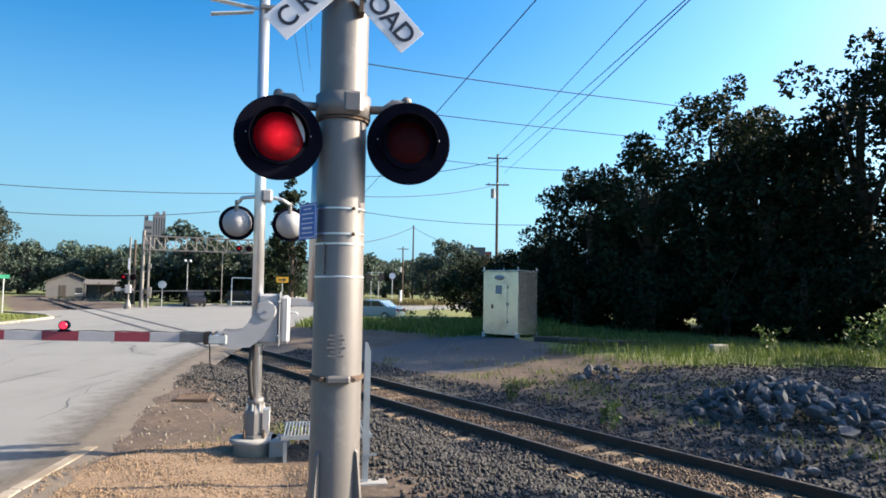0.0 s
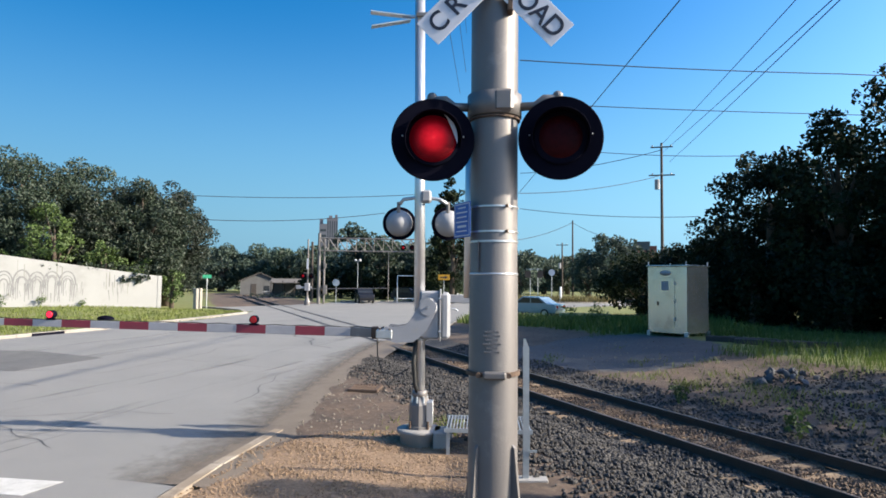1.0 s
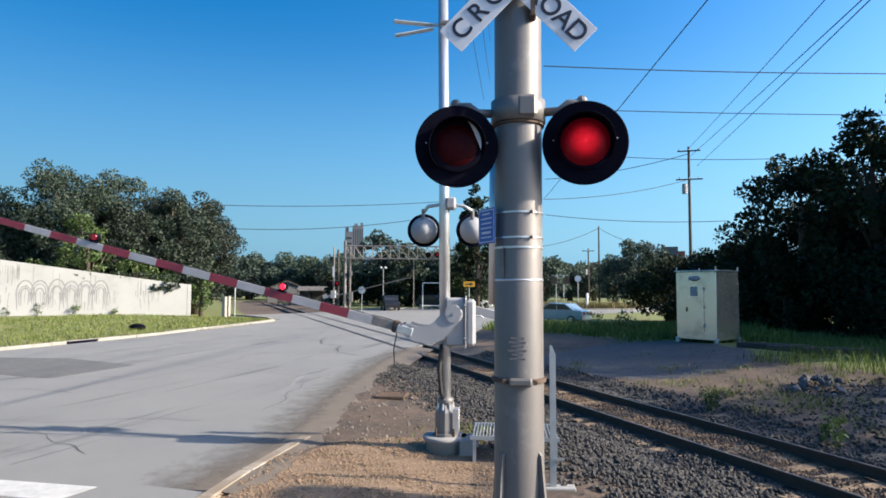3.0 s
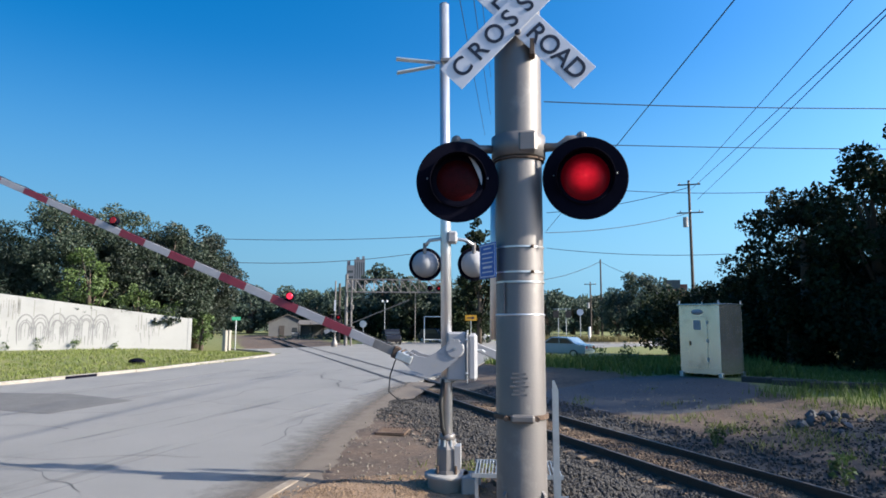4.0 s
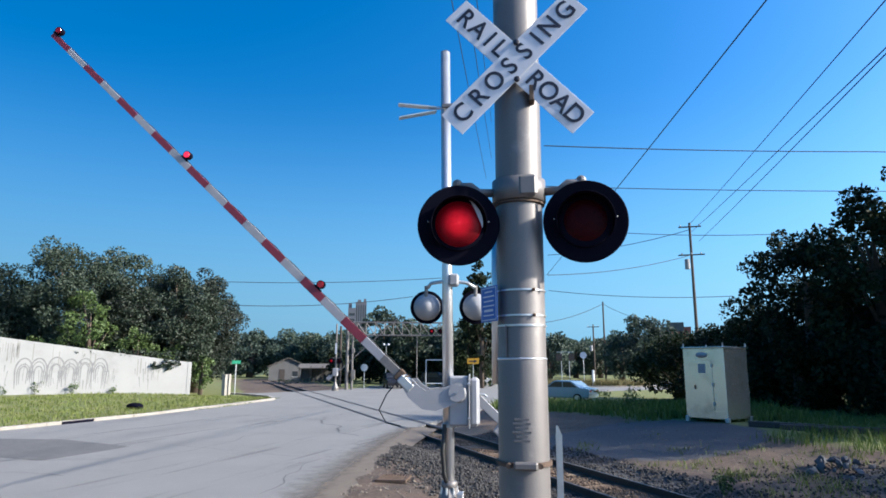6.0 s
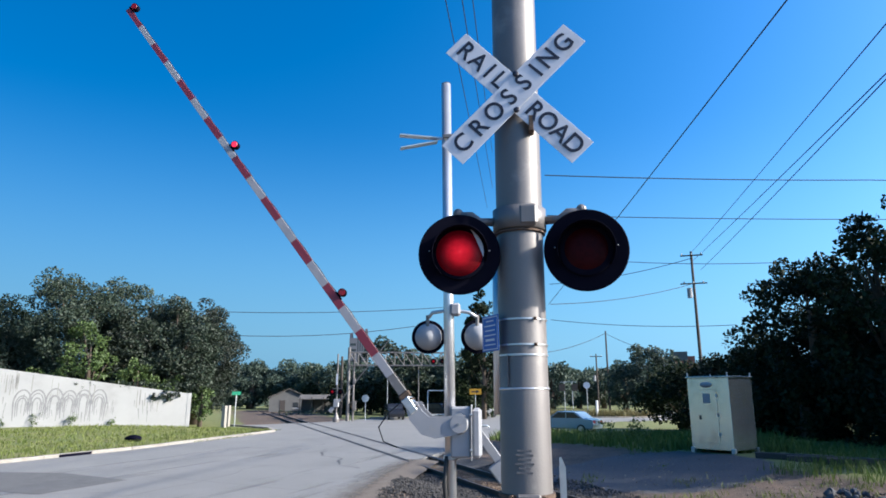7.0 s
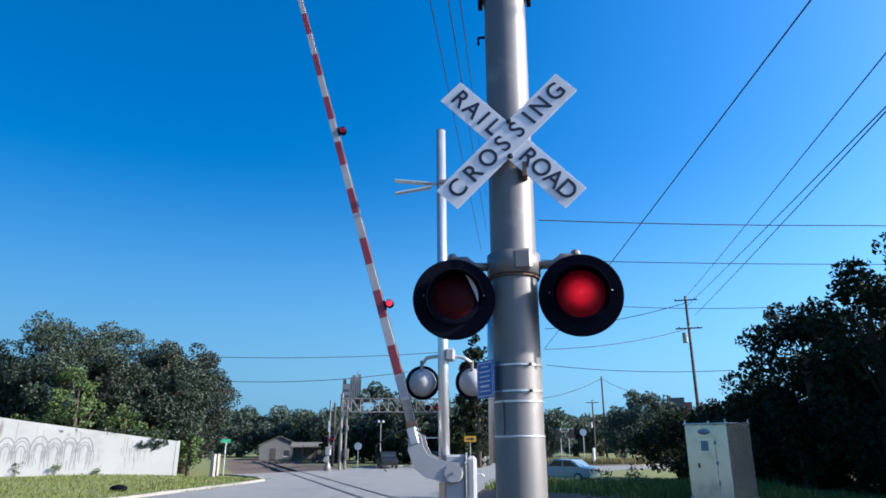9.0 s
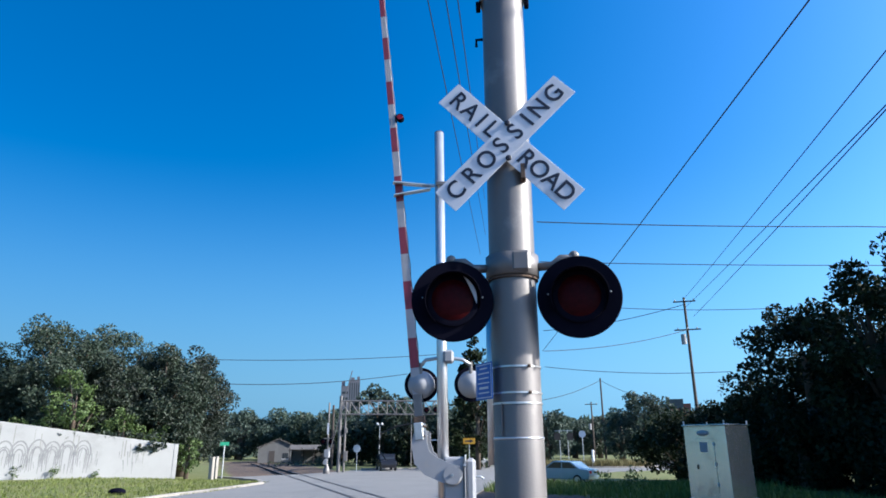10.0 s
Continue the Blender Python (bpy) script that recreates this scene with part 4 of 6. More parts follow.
def gate():
    bx, by = -2.91, 9.88
    ob = thing("crossing_gate", "grey crossing gate with mast and lamps on a concrete base", "crossing gate", at=(bx, by, 0), turn=ARM_TURN - 180)
    inv = ob.matrix_basis.inverted()
    piv = inv @ Vector(PIVOT)
    # local: arm towards -x, viewer towards -y roughly
    part("mast", tube((0, 0, 0.3), (-0.07, 0, 8.0), 0.088, 0.082, 32), "alu_bright", ob, "shiny round aluminium mast", True)
    part("mast_cap", ball((-0.07, 0, 8.0), 0.084, (1, 1, 0.4)), "alu", ob)
    part("foundation", spin([(0.3, -0.2), (0.31, 0.16), (0.36, 0.2), (0.36, 0.24), (0.34, 0.25)], 28), "found", ob, "round concrete foundation", True)
    part("foundation_step", box((0.36, -0.1, 0.0), (0.25, 0.5, 0.5), bevel=0.02), "found", ob)
    for k in range(5):
        part("casting_rib", box((0.17, -0.14 + k * 0.055, 0.5), (0.1, 0.018, 0.36), bevel=0.004), "alu_bright", ob, "bright cooling rib")
    for k in range(7):
        a = radians(20 + 47 * k)
        part("terminal_nut", tube((0.13 * math.cos(a), 0.13 * math.sin(a), 0.66), (0.13 * math.cos(a), 0.13 * math.sin(a), 0.76), 0.022, 0.014, 8), "alu_bright", ob)
    part("base_casting", spin([(0.2, 0.25), (0.2, 0.29), (0.17, 0.3), (0.165, 0.62), (0.14, 0.68), (0.1, 0.78), (0.09, 0.8)], 8), "alu", ob, "grey cast mast base")
    for k in range(4):
        a = radians(45 + 90 * k)
        part("base_bolt", tube((0.2 * math.cos(a), 0.2 * math.sin(a), 0.25), (0.2 * math.cos(a), 0.2 * math.sin(a), 0.38), 0.02), "iron", ob)
    part("base_collar", spin([(0.1, 0.74), (0.125, 0.76), (0.125, 0.83), (0.1, 0.85)], 24), "alu", ob, "", True)
    # gate mechanism case, mounted on the mast
    part("mechanism_case", box((0.16, -0.04, 2.06), (0.32, 0.34, 0.76), bevel=0.03), "steel_grey", ob, "grey gate mechanism case")
    part("case_door", box((0.405, -0.04, 2.05), (0.15, 0.4, 0.74), bevel=0.045), "steel_grey", ob, "rounded cast door of the case")
    part("case_seam", box((0.325, -0.04, 2.06), (0.014, 0.42, 0.82), bevel=0.004), "alu_bright", ob)
    for zz in (1.8, 2.32):
        part("case_bolt", tube((0.3, -0.27, zz), (0.34, -0.27, zz), 0.02, 0.02, 8), "galv", ob)
    part("case_latch", bend([(0.47, -0.05, 2.15), (0.56, -0.05, 2.15), (0.6, -0.05, 2.12)], 0.018), "galv", ob)
    part("cable", bend([(-0.06, -0.09, 1.7), (-0.1, -0.1, 1.3), (-0.07, -0.1, 0.95), (-0.02, -0.08, 0.78)], 0.035, 8), "rubber", ob, "thick black cable down the mast", True)
    part("mast_clamp", spin([(0.09, 1.64), (0.12, 1.65), (0.12, 1.7), (0.09, 1.71)], 24), "galv", ob)
    # lamps that face away: their domes show
    zl = 3.55
    part("lamp_crossarm", bend([(-0.36, 0.0, zl + 0.3), (-0.3, 0, zl + 0.38), (0.0, -0.02, zl + 0.42), (0.3, 0.0, zl + 0.38), (0.42, 0, zl + 0.3)], 0.03, 8), "galv", ob, "grey lamp bracket pipe", True)
    part("lamp_collar", box((0.08, -0.05, zl + 0.42), (0.16, 0.2, 0.2), bevel=0.03), "steel_grey", ob)
    for x, first in ((-0.38, True), (0.43, False)):
        round_lamp(ob, (x, 0.16, zl), 186, 0.0, glow=False)
        part("lamp_hanger", tube((x, 0.02, zl + 0.12), (x, 0.02, zl + 0.34), 0.03, 0.03, 10), "alu", ob)
    # edge-on crossbuck high on the mast
    zx = 6.98
    for dz, tip in ((0.02, 3.0), (-0.04, -13.0)):
        part("blade", box((-0.34, 0, 0), (0.66, 0.19, 0.022), bevel=0.004), "alu_bright", ob, "crossbuck blade seen almost edge-on",
             m=pose(-0.22, 0.06, zx + dz, 8, tip, 10))
    part("sign_arm", box((-0.18, 0.04, zx + 0.02), (0.36, 0.05, 0.05), bevel=0.008), "alu_bright", ob)
    part("sign_clamp", box((0.0, 0.0, zx), (0.24, 0.22, 0.07), bevel=0.01), "alu", ob)
    # moving arm: pivot frame with +x along the arm when level
    base = Matrix.Translation(piv) @ pose(0, 0, 0, 0, 0, 180)
    swing = part("arm_bracket", tube((0, 0.23, 0), (0, 0.27, 0), 0.15, 0.15, 28), "steel_grey", ob, "curved grey arm bracket with counterweight", True)
    prof = [(0.12, 0.12), (0.0, 0.16), (-0.14, 0.05), (-0.1, -0.14), (0.05, -0.42), (0.22, -0.55), (0.5, -0.57), (0.66, -0.52), (0.72, -0.4), (0.66, -0.32), (0.5, -0.33), (0.36, -0.3), (0.26, -0.18), (0.16, 0.0)]
    part("bracket_side", plate(prof, 0.05, m=pose(0, 0.28, 0, 90)), "steel_grey", swing, "curved cast arm support")
    part("bracket_side", plate(prof, 0.05, m=pose(0, -0.4, 0, 90)), "steel_grey", swing)
    part("hub_disc", tube((0, 0.26, 0), (0, 0.3, 0), 0.13, 0.13, 28), "steel_grey", swing)
    part("hub_bolt", tube((0, 0.3, 0), (0, 0.315, 0), 0.02, 0.02, 10), "chrome", swing)
    part("clamp_plate", box((0.68, 0.05, -0.441), (0.26, 0.5, 0.14), bevel=0.015), "galv", swing, "bolted steel arm clamp")
    for x in (0.6, 0.75):
        part("clamp_rod", tube((x, -0.2, -0.36), (x, 0.3, -0.36), 0.014), "iron", swing)
    part("arm_joint", box((0.86, 0, -0.441), (0.12, 0.09, 0.2), bevel=0.02), "iron", swing)
    part("counterweight_bar", box((-0.55, -0.42, 0.13), (1.0, 0.05, 0.14), turn=0, bevel=0.01), "steel_grey", swing)
    part("counterweight", box((-0.98, -0.42, 0.13), (0.3, 0.1, 0.42), bevel=0.02), "steel_grey", swing, "grey counterweight plates")
    # the arm itself is carried by the bracket
    span, root = 9.9, 0.745
    t = 0.145
    pieces = []
    pieces.append(("arm_root", box((root + 0.257, 0, -0.441), (0.515, 0.045, t), bevel=0.006), "alu", "bare grey root of the arm"))
    pieces.append(("stripe", box((1.47, 0, -0.441), (0.42, 0.042, t), bevel=0.006), "white_stripe", "white reflective stripe"))
    x0, n = 1.68, 17
    w = (span - x0) / n
    for i in range(n):
        h = t * (1 - 0.35 * (i + 1) / n)
        pieces.append(("stripe", box((x0 + (i + 0.5) * w, 0, -0.441), (w + 0.001, 0.04, h), bevel=0.004), "red_stripe" if i % 2 == 0 else "white_stripe",
                       "red reflective stripe" if i % 2 == 0 else "white reflective stripe"))
    for name, b, mt, lab in pieces:
        part(name, b, mt, swing, lab)
    for j, x in enumerate((2.845, 6.218, 9.84)):
        z = -0.441 + t * (0.5 - 0.2 * x / 10)
        part("lamp_foot", box((x, 0, z + 0.012), (0.16, 0.05, 0.03), bevel=0.006), "black", swing)
        part("arm_lamp", tube((x, -0.05, z + 0.09), (x, 0.05, z + 0.09), 0.068, 0.068, 20), "black", swing, "round lamp on the arm")
        part("arm_lens", tube((x, 0.045, z + 0.09), (x, 0.058, z + 0.09), 0.058, 0.05, 20), "red_glass", swing, "red arm lamp glass")
        if j < 2:
            b = part("bulb", tube((x, -0.004, z + 0.09), (x, 0.004, z + 0.09), 0.052, 0.045, 20), "bulb_hot", swing, "lit red arm lamp")
            MOVERS.append((b, blink_rows(pose(0, 0, 0), pose(0, 0.06, 0), True, start=(0.638, 0.03)[j])))
    pts = [(root + 0.15, 0.0, -0.441 + t * 0.55)]
    for i in range(1, 40):
        x = root + 0.15 + (9.8 - root - 0.15) * i / 39
        pts.append((x, 0.005, -0.441 + t * (0.53 - 0.2 * x / 10) + 0.014 * (i % 2)))
    part("lamp_cable", bend(pts, 0.008, 5), "rubber", swing, "thin black lamp cable along the arm")
    part("loop_cable", bend([(0.82, 0.05, -0.5), (0.8, 0.06, -0.8), (0.72, 0.06, -1.05), (0.5, 0.04, -1.12), (0.3, 0.02, -1.0)], 0.01, 6), "rubber", swing)
    MOVERS.append((swing, [(t_, base @ pose(0, 0, 0, 0, -a, 0)) for t_, a in ARM_ANGLES]))


def side_fixtures():
    # grating step beside the gate foundation
    ob = thing("grating_step", "galvanised steel grating step beside the gate", "grating step", at=(-1.8, 9.9, 0), turn=11)
    for i in range(26):
        part("grate_bar", box((-0.62 + i * 0.05, 0, 0.38), (0.012, 0.95, 0.035)), "galv", ob)
    for y in (-0.48, 0.48):
        part("edge_bar", box((0, y, 0.37), (1.32, 0.012, 0.06)), "galv", ob)
    for x in (-0.6, 0.6):
        for y in (-0.42, 0.42):
            part("leg", box((x, y, 0.15), (0.05, 0.05, 0.42)), "galv", ob)
    ob = thing("steel_post", "narrow galvanised steel angle post", "post", at=(-1.015, 8.34, 0), turn=12)
    part("upright", plate([(-0.038, -0.038), (0.038, -0.038), (0.038, -0.03), (-0.03, -0.03), (-0.03, 0.038), (-0.038, 0.038)], 1.75), "galv", ob)
    part("tip", plate([(-0.038, 0), (0.038, 0), (-0.01, 0.12), (-0.038, 0.12)], 0.008, m=pose(0, -0.03, 1.74, 90)), "galv", ob)
    part("foot", box((0.08, 0, 0.03), (0.4, 0.2, 0.08), bevel=0.01), "found", ob)
    part("lug", box((0.08, -0.05, 0.42), (0.12, 0.012, 0.03)), "galv", ob)
    # drain grate in the dirt
    gx, gy = -5.55, 14.3
    z = float(land(gx, gy))
    ob = thing("drain_grate", "rusty iron drain grate set in the dirt", "drain grate", at=(gx, gy, z + 0.02), turn=10)
    # flat black sheet paints the shade between and below the bars
    part("pit", box((0, 0, -0.018), (0.66, 0.76, 0.004)), "black", ob, "black sheet for the shade under the bars")
    for i in range(9):
        part("bar", box((-0.28 + i * 0.07, 0, 0), (0.03, 0.75, 0.05)), "iron", ob)
    for y in (-0.38, 0.38):
        part("rim", box((0, y, 0.0), (0.68, 0.05, 0.06)), "iron", ob)
    for x in (-0.33, 0.33):
        part("rim", box((x, 0, 0.0), (0.04, 0.8, 0.06)), "iron", ob)


# ---- bungalow ----
def bungalow():
    cx, cy = np.array((2.65, 25.9)) + ALONG * 0.82 + ACROSS * 0.82
    z = float(land(cx, cy))
    ob = thing("signal_bungalow", "pale aluminium railway equipment cabinet with a closed door", "equipment cabinet", at=(cx, cy, z), turn=TRACK_TURN + 17.5)
    # the door faces the road user (local +y)
    h, w = 2.62, 1.68
    part("body", box((0, 0, 0.14 + h / 2), (w, w, h), bevel=0.02), "bungalow", ob)
    part("roof", box((0, 0, 0.14 + h + 0.03), (w + 0.1, w + 0.1, 0.06), bevel=0.02), "bungalow", ob)
    part("skirt", box((0, 0, 0.42), (w + 0.02, w + 0.02, 0.02)), "bungalow", ob)
    door = part("door", box((0.05, w / 2 + 0.02, 1.35), (0.78, 0.04, 1.95), bevel=0.01), "bungalow", ob, "flat aluminium door")
    part("vent", box((0.05, w / 2 + 0.045, 2.0), (0.3, 0.014, 0.36), bevel=0.004), "steel_grey", door)
    part("handle", box((0.36, w / 2 + 0.06, 1.3), (0.05, 0.05, 0.16), bevel=0.01), "iron", door)
    for zz in (0.7, 1.4, 2.1):
        part("hinge", box((-0.35, w / 2 + 0.04, zz), (0.05, 0.03, 0.12)), "galv", door)
    part("hood", ball((0.05, w / 2, 2.5), 0.24, (1, 0.6, 0.45), u=16, v=8), "steel_grey", ob, "small rounded vent hood")
    for x in (-w / 2, w / 2):
        for y in (-w / 2, w / 2):
            part("foot", box((x * 0.96, y * 0.96, 0.06), (0.14, 0.14, 0.3), bevel=0.01), "galv", ob)
            part("lifting_eye", tube((x * 0.97, y * 0.97, 2.8), (x * 0.97, y * 0.97, 2.95), 0.025), "galv", ob)
    # old timbers on the ground beside it
    for k in range(3):
        tx, ty = 4.6 + 0.9 * k, 24.3 - 0.4 * k
        t = thing("old_tie", "old dark timber lying on the ground", "timber", "old timbers", at=(tx, ty, float(land(tx, ty)) + 0.1), turn=-20 + 14 * k)
        part("timber", box((0, 0, 0), (2.3, 0.23, 0.2), bevel=0.02), "timber", t)
    tx, ty = 9.3, 21.6
    t = thing("concrete_block", "pale concrete block lying in the grass", "block", at=(tx, ty, float(land(tx, ty)) + 0.12), turn=15)
    part("block", box((0, 0, 0), (0.6, 0.3, 0.3), bevel=0.03), "concrete", t)


# ---- plants ----
def leaf_cloud(rnd, clumps, leaf, per, tall_leaf=1.6):
    """Leaves round clump centres (x, y, z, radius)."""
    verts, faces = [], []
    n = 0
    for x, y, z, r in clumps:
        k = max(8, int(per * r * r))
        d = np.random.RandomState(rnd.randrange(1 << 30))
        v = d.normal(size=(k, 3))
        v /= np.linalg.norm(v, axis=1)[:, None]
        c = np.array((x, y, z)) + v * r * (d.uniform(0.45, 1.05, (k, 1)) ** 0.6) * np.array((1, 1, 0.85))
        a = d.normal(size=(k, 3))
        a /= np.linalg.norm(a, axis=1)[:, None]
        b = np.cross(a, d.normal(size=(k, 3)))
        b /= np.linalg.norm(b, axis=1)[:, None]
        s = leaf * d.uniform(0.6, 1.35, (k, 1))
        p = np.stack([c - a * s * tall_leaf * 0.5, c + b * s * 0.45, c + a * s * tall_leaf * 0.5, c - b * s * 0.45], 1)
        verts.append(p.reshape(-1, 3))
        i = n + np.arange(k)[:, None] * 4
        faces.append(i + np.arange(4))
        n += 4 * k
    return np.concatenate(verts).tolist(), np.concatenate(faces).tolist()


def tree(name, label, at, tall, wide, seed, material="leaf", leaf=0.22, per=60, low=0.25, count=70, cone=False):
    rnd = random.Random(seed)
    ob = thing(name, label, "tree", "trees", at=at)
    trunk = tube((0, 0, -0.3), (0.1, 0, tall * 0.4), wide * 0.055 + 0.08, wide * 0.04 + 0.05, 10)
    trunk = tube((0.1, 0, tall * 0.4), (0, 0.1, tall * (0.92 if cone else 0.75)), wide * 0.04 + 0.05, 0.03, 8, trunk)
    clumps = []
    for i in range(count):
        if cone:
            k = rnd.random() ** 0.8
            z = tall * (low + (1 - low) * k)
            rr = wide * 0.5 * (1 - k) ** 0.75 * rnd.uniform(0.3, 1.0) + 0.1
            a = rnd.uniform(0, 6.283)
            clumps.append((rr * math.cos(a), rr * math.sin(a), z, rnd.uniform(0.35, 0.6) * wide * 0.22 * (1.2 - 0.7 * k) + 0.15))
        else:
            u, a = rnd.uniform(-1, 1), rnd.uniform(0, 6.283)
            q = rnd.uniform(0.35, 1.0) ** 0.5
            c = math.sqrt(1 - u * u)
            zc, zr = tall * (1 + low) / 2, tall * (1 - low) / 2 * 0.88
            bulge = 1 + 0.18 * math.sin(3 * a + seed) + 0.12 * math.sin(5 * a + 2 * u + seed)
            clumps.append((wide * 0.44 * q * c * math.cos(a) * bulge, wide * 0.44 * q * c * math.sin(a) * bulge, zc + zr * q * u * (0.9 + 0.15 * bulge), wide * rnd.uniform(0.07, 0.14)))
    for x, y, z, r in clumps[::7]:
        trunk = tube((0.05, 0, max(tall * 0.2, z - 0.35 * tall)), (x * 0.85, y * 0.85, z - r * 0.3), wide * 0.016 + 0.02, 0.015, 6, trunk)
    part("trunk", trunk, "bark", ob, "", True)
    v, f = leaf_cloud(rnd, clumps, leaf, per)
    cr = from_arrays("crown", v, f, material, ob)
    return ob


def grass_patch(name, label, places, material, seed, lo, hi, width=0.012, lean=0.35):
    rnd = np.random.RandomState(seed)
    P = np.array(settled(places))
    n = len(P)
    h = rnd.uniform(lo, hi, n)
    a = rnd.uniform(0, 6.283, n)
    side = np.stack([np.cos(a), np.sin(a), np.zeros(n)], 1) * (width * rnd.uniform(0.7, 1.6, n))[:, None]
    b = rnd.uniform(0, 6.283, n)
    tip = np.stack([np.cos(b) * lean * h, np.sin(b) * lean * h, h], 1)
    mid = tip * np.array((0.35, 0.35, 0.55))
    V = np.stack([P - side, P + side, P + mid + side * 0.7, P + mid - side * 0.7, P + tip], 1).reshape(-1, 3)
    F = []
    for i in range(n):
        o = 5 * i
        F += [(o, o + 1, o + 2, o + 3), (o + 3, o + 2, o + 4)]
    ob = from_arrays(name, V.tolist(), F, material)
    return tagged(ob, label, "grass", kind="stuff")


def plants():
    rnd = random.Random(31)
    # dark wood on the far side of the track
    wood = [(5.6, 46, 5.6, 8), (8.6, 41, 7.2, 8), (8.4, 36.5, 9.9, 6.5), (11.0, 34.5, 10.8, 7), (14.4, 34.0, 14.4, 6.6), (15.5, 30.5, 10.4, 8), (17.0, 33.5, 12.5, 8),
            (18.6, 28.2, 13.6, 8), (20.6, 25.0, 14.0, 8), (2.8, 53, 5.0, 7),
            # the last four stand out of view, added to throw shade on the ground
            (20, 38, 13, 9), (14, 43, 11, 9), (27.0, 27.5, 15.5, 9), (29, 34, 15, 10), (18.5, 13.4, 9.0, 6.0), (21.0, 17.2, 11.0, 7.0)]
    for i, (x, y, tall, wide) in enumerate(wood):
        # ninth crown raised and last two thinned to shape where shade falls
        low = 0.42 if i == 8 else 0.12 if i > 13 else 0.05       # the ninth has a bare trunk under a high crown
        tree("tree", "dark dense leafy tree at the edge of a wood", (x, y, float(land(x, y)) - 0.1), tall, wide, 100 + i, "leaf_dark_shaded", 0.17, 80 if i > 13 else 190, low, 90)
    for i, (x, y, tall, wide) in enumerate([(7.4, 35.6, 4.2, 4.5), (10.2, 31.6, 4.0, 4.8), (13.0, 29.6, 4.2, 5), (15.4, 27.2, 4.4, 5), (17.6, 25.2, 4.0, 5), (6.5, 43, 4.5, 7), (9.6, 39.5, 5, 7), (12.8, 37, 5, 7), (16.2, 35, 5.5, 7), (19.5, 31.5, 5.5, 7), (22.5, 28, 5.5, 7), (24.5, 24, 5.0, 7), (15.0, 32.0, 5, 6), (11.6, 33.5, 4.5, 5), (5.2, 38.8, 4.0, 4.5)]):
        tree("bush", "dark thicket at the foot of the trees", (x, y, float(land(x, y)) - 0.1), tall, wide, 200 + i, "leaf_dark_shaded", 0.15, 260, -0.05, 60)
    # trees behind the white wall
    for i, (x, y, tall, wide, mt) in enumerate([(-53, 40, 10.6, 10, "leaf"), (-47.2, 43.4, 14.4, 9.5, "leaf"), (-46.0, 48.4, 14.0, 7.5, "leaf"), (-40.9, 48.6, 11.5, 10.2, "leaf_mid"), (-40.6, 52.0, 11.6, 8.8, "leaf_mid"), (-43.4, 51.0, 11.6, 8.5, "leaf_mid"),
                                                (-44.0, 46.0, 10.4, 7.0, "leaf_mid"), (-56, 44, 12, 9, "leaf_dark_shaded")]):
        tree("tree", "full green leafy tree behind the white wall" if mt == "leaf" else "dark green rounded leafy tree behind the white wall", (x, y, 0.0), tall, wide, 300 + i, mt, 0.15, 250, 0.06, 120)
    for i, (x, y, tall, wide) in enumerate([(-42.8, 41.2, 9.0, 4.2), (-40.2, 43.8, 6.2, 3.6), (-38.6, 46.3, 4.4, 3.2), (-36.6, 47.6, 3.6, 2.6), (-46, 39.5, 5.2, 3)]):
        tree("bush", "light green young growth above the wall", (x, y, 0.0), tall, wide, 330 + i, "leaf_light", 0.15, 260, 0.15, 45)
    # far trees along the horizon
    far = [(-72, 90, 8.5, 12), (-64, 96, 8.0, 11), (-57, 98, 8.5, 10), (-51, 95, 7.5, 9), (-45, 92, 8.0, 9), (-36, 88, 11.0, 9), (-31, 86, 9.0, 9), (-26.5, 88, 9.0, 8), (-22, 86, 8.5, 8), (-33, 98, 9, 10), (-40, 100, 9, 10),
           (-62, 78, 5.5, 9), (-70, 82, 6.5, 10), (-14, 104, 8, 9), (-13, 139, 8.5, 10), (-8, 140, 8, 10), (-3, 118, 9.0, 8), (1, 112, 11.6, 10), (5.0, 112, 7.6, 8), (9, 105, 6.4, 9), (13, 100, 9, 10), (18, 98, 9, 10), (-19, 112, 8, 9), (-82, 84, 8, 12),
           (-90, 70, 9, 12), (-100, 60, 9, 12)]
    far = [(x * 1.25, y * 1.25, tall * 1.2, wide * 1.2) if x < -40 else (x, y, tall, wide) for x, y, tall, wide in far]
    for i, (x, y, tall, wide) in enumerate(far):
        tree("tree", "distant green leafy tree", (x, y, 0.0), tall, wide, 400 + i, "leaf_far_hazed" if i % 3 else "leaf", 0.33, 70, 0.02, 70)
    for i, (x, y) in enumerate([(-41, 84.5), (-37.5, 86), (-34, 85), (-30.5, 84), (-27.5, 85.5), (-24.5, 84.5), (-21.6, 84), (-62, 113), (-56, 112), (-50, 106), (-45, 101)]):
        tree("bush", "dark undergrowth beyond the crossing", (x, y, 0.0), 4.6 + 0.5 * (i % 3), 5.0, 430 + i, "leaf_dark_shaded", 0.3, 90, -0.05, 45)
    tree("pine_tree", "tall dark columnar conifer beyond the crossing", (-17.75, 73.5, 0), 15.4, 4.3, 500, "leaf_dark_shaded", 0.26, 170, 0.04, 130)
    tree("pine_tree", "dark conifer beyond the crossing", (-20.5, 78, 0), 9.5, 6, 501, "leaf_dark_shaded", 0.3, 70, 0.02, 90, cone=True)
    # far wood as one mass
    cl = []
    r2 = random.Random(77)
    for i in range(420):
        b = radians(r2.uniform(-75, 60))
        d = r2.uniform(170, 330)
        h = r2.uniform(2, 9) * (d / 240)
        cl.append((d * math.sin(b), d * math.cos(b), h, r2.uniform(4, 7)))
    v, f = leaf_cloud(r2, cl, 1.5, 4)
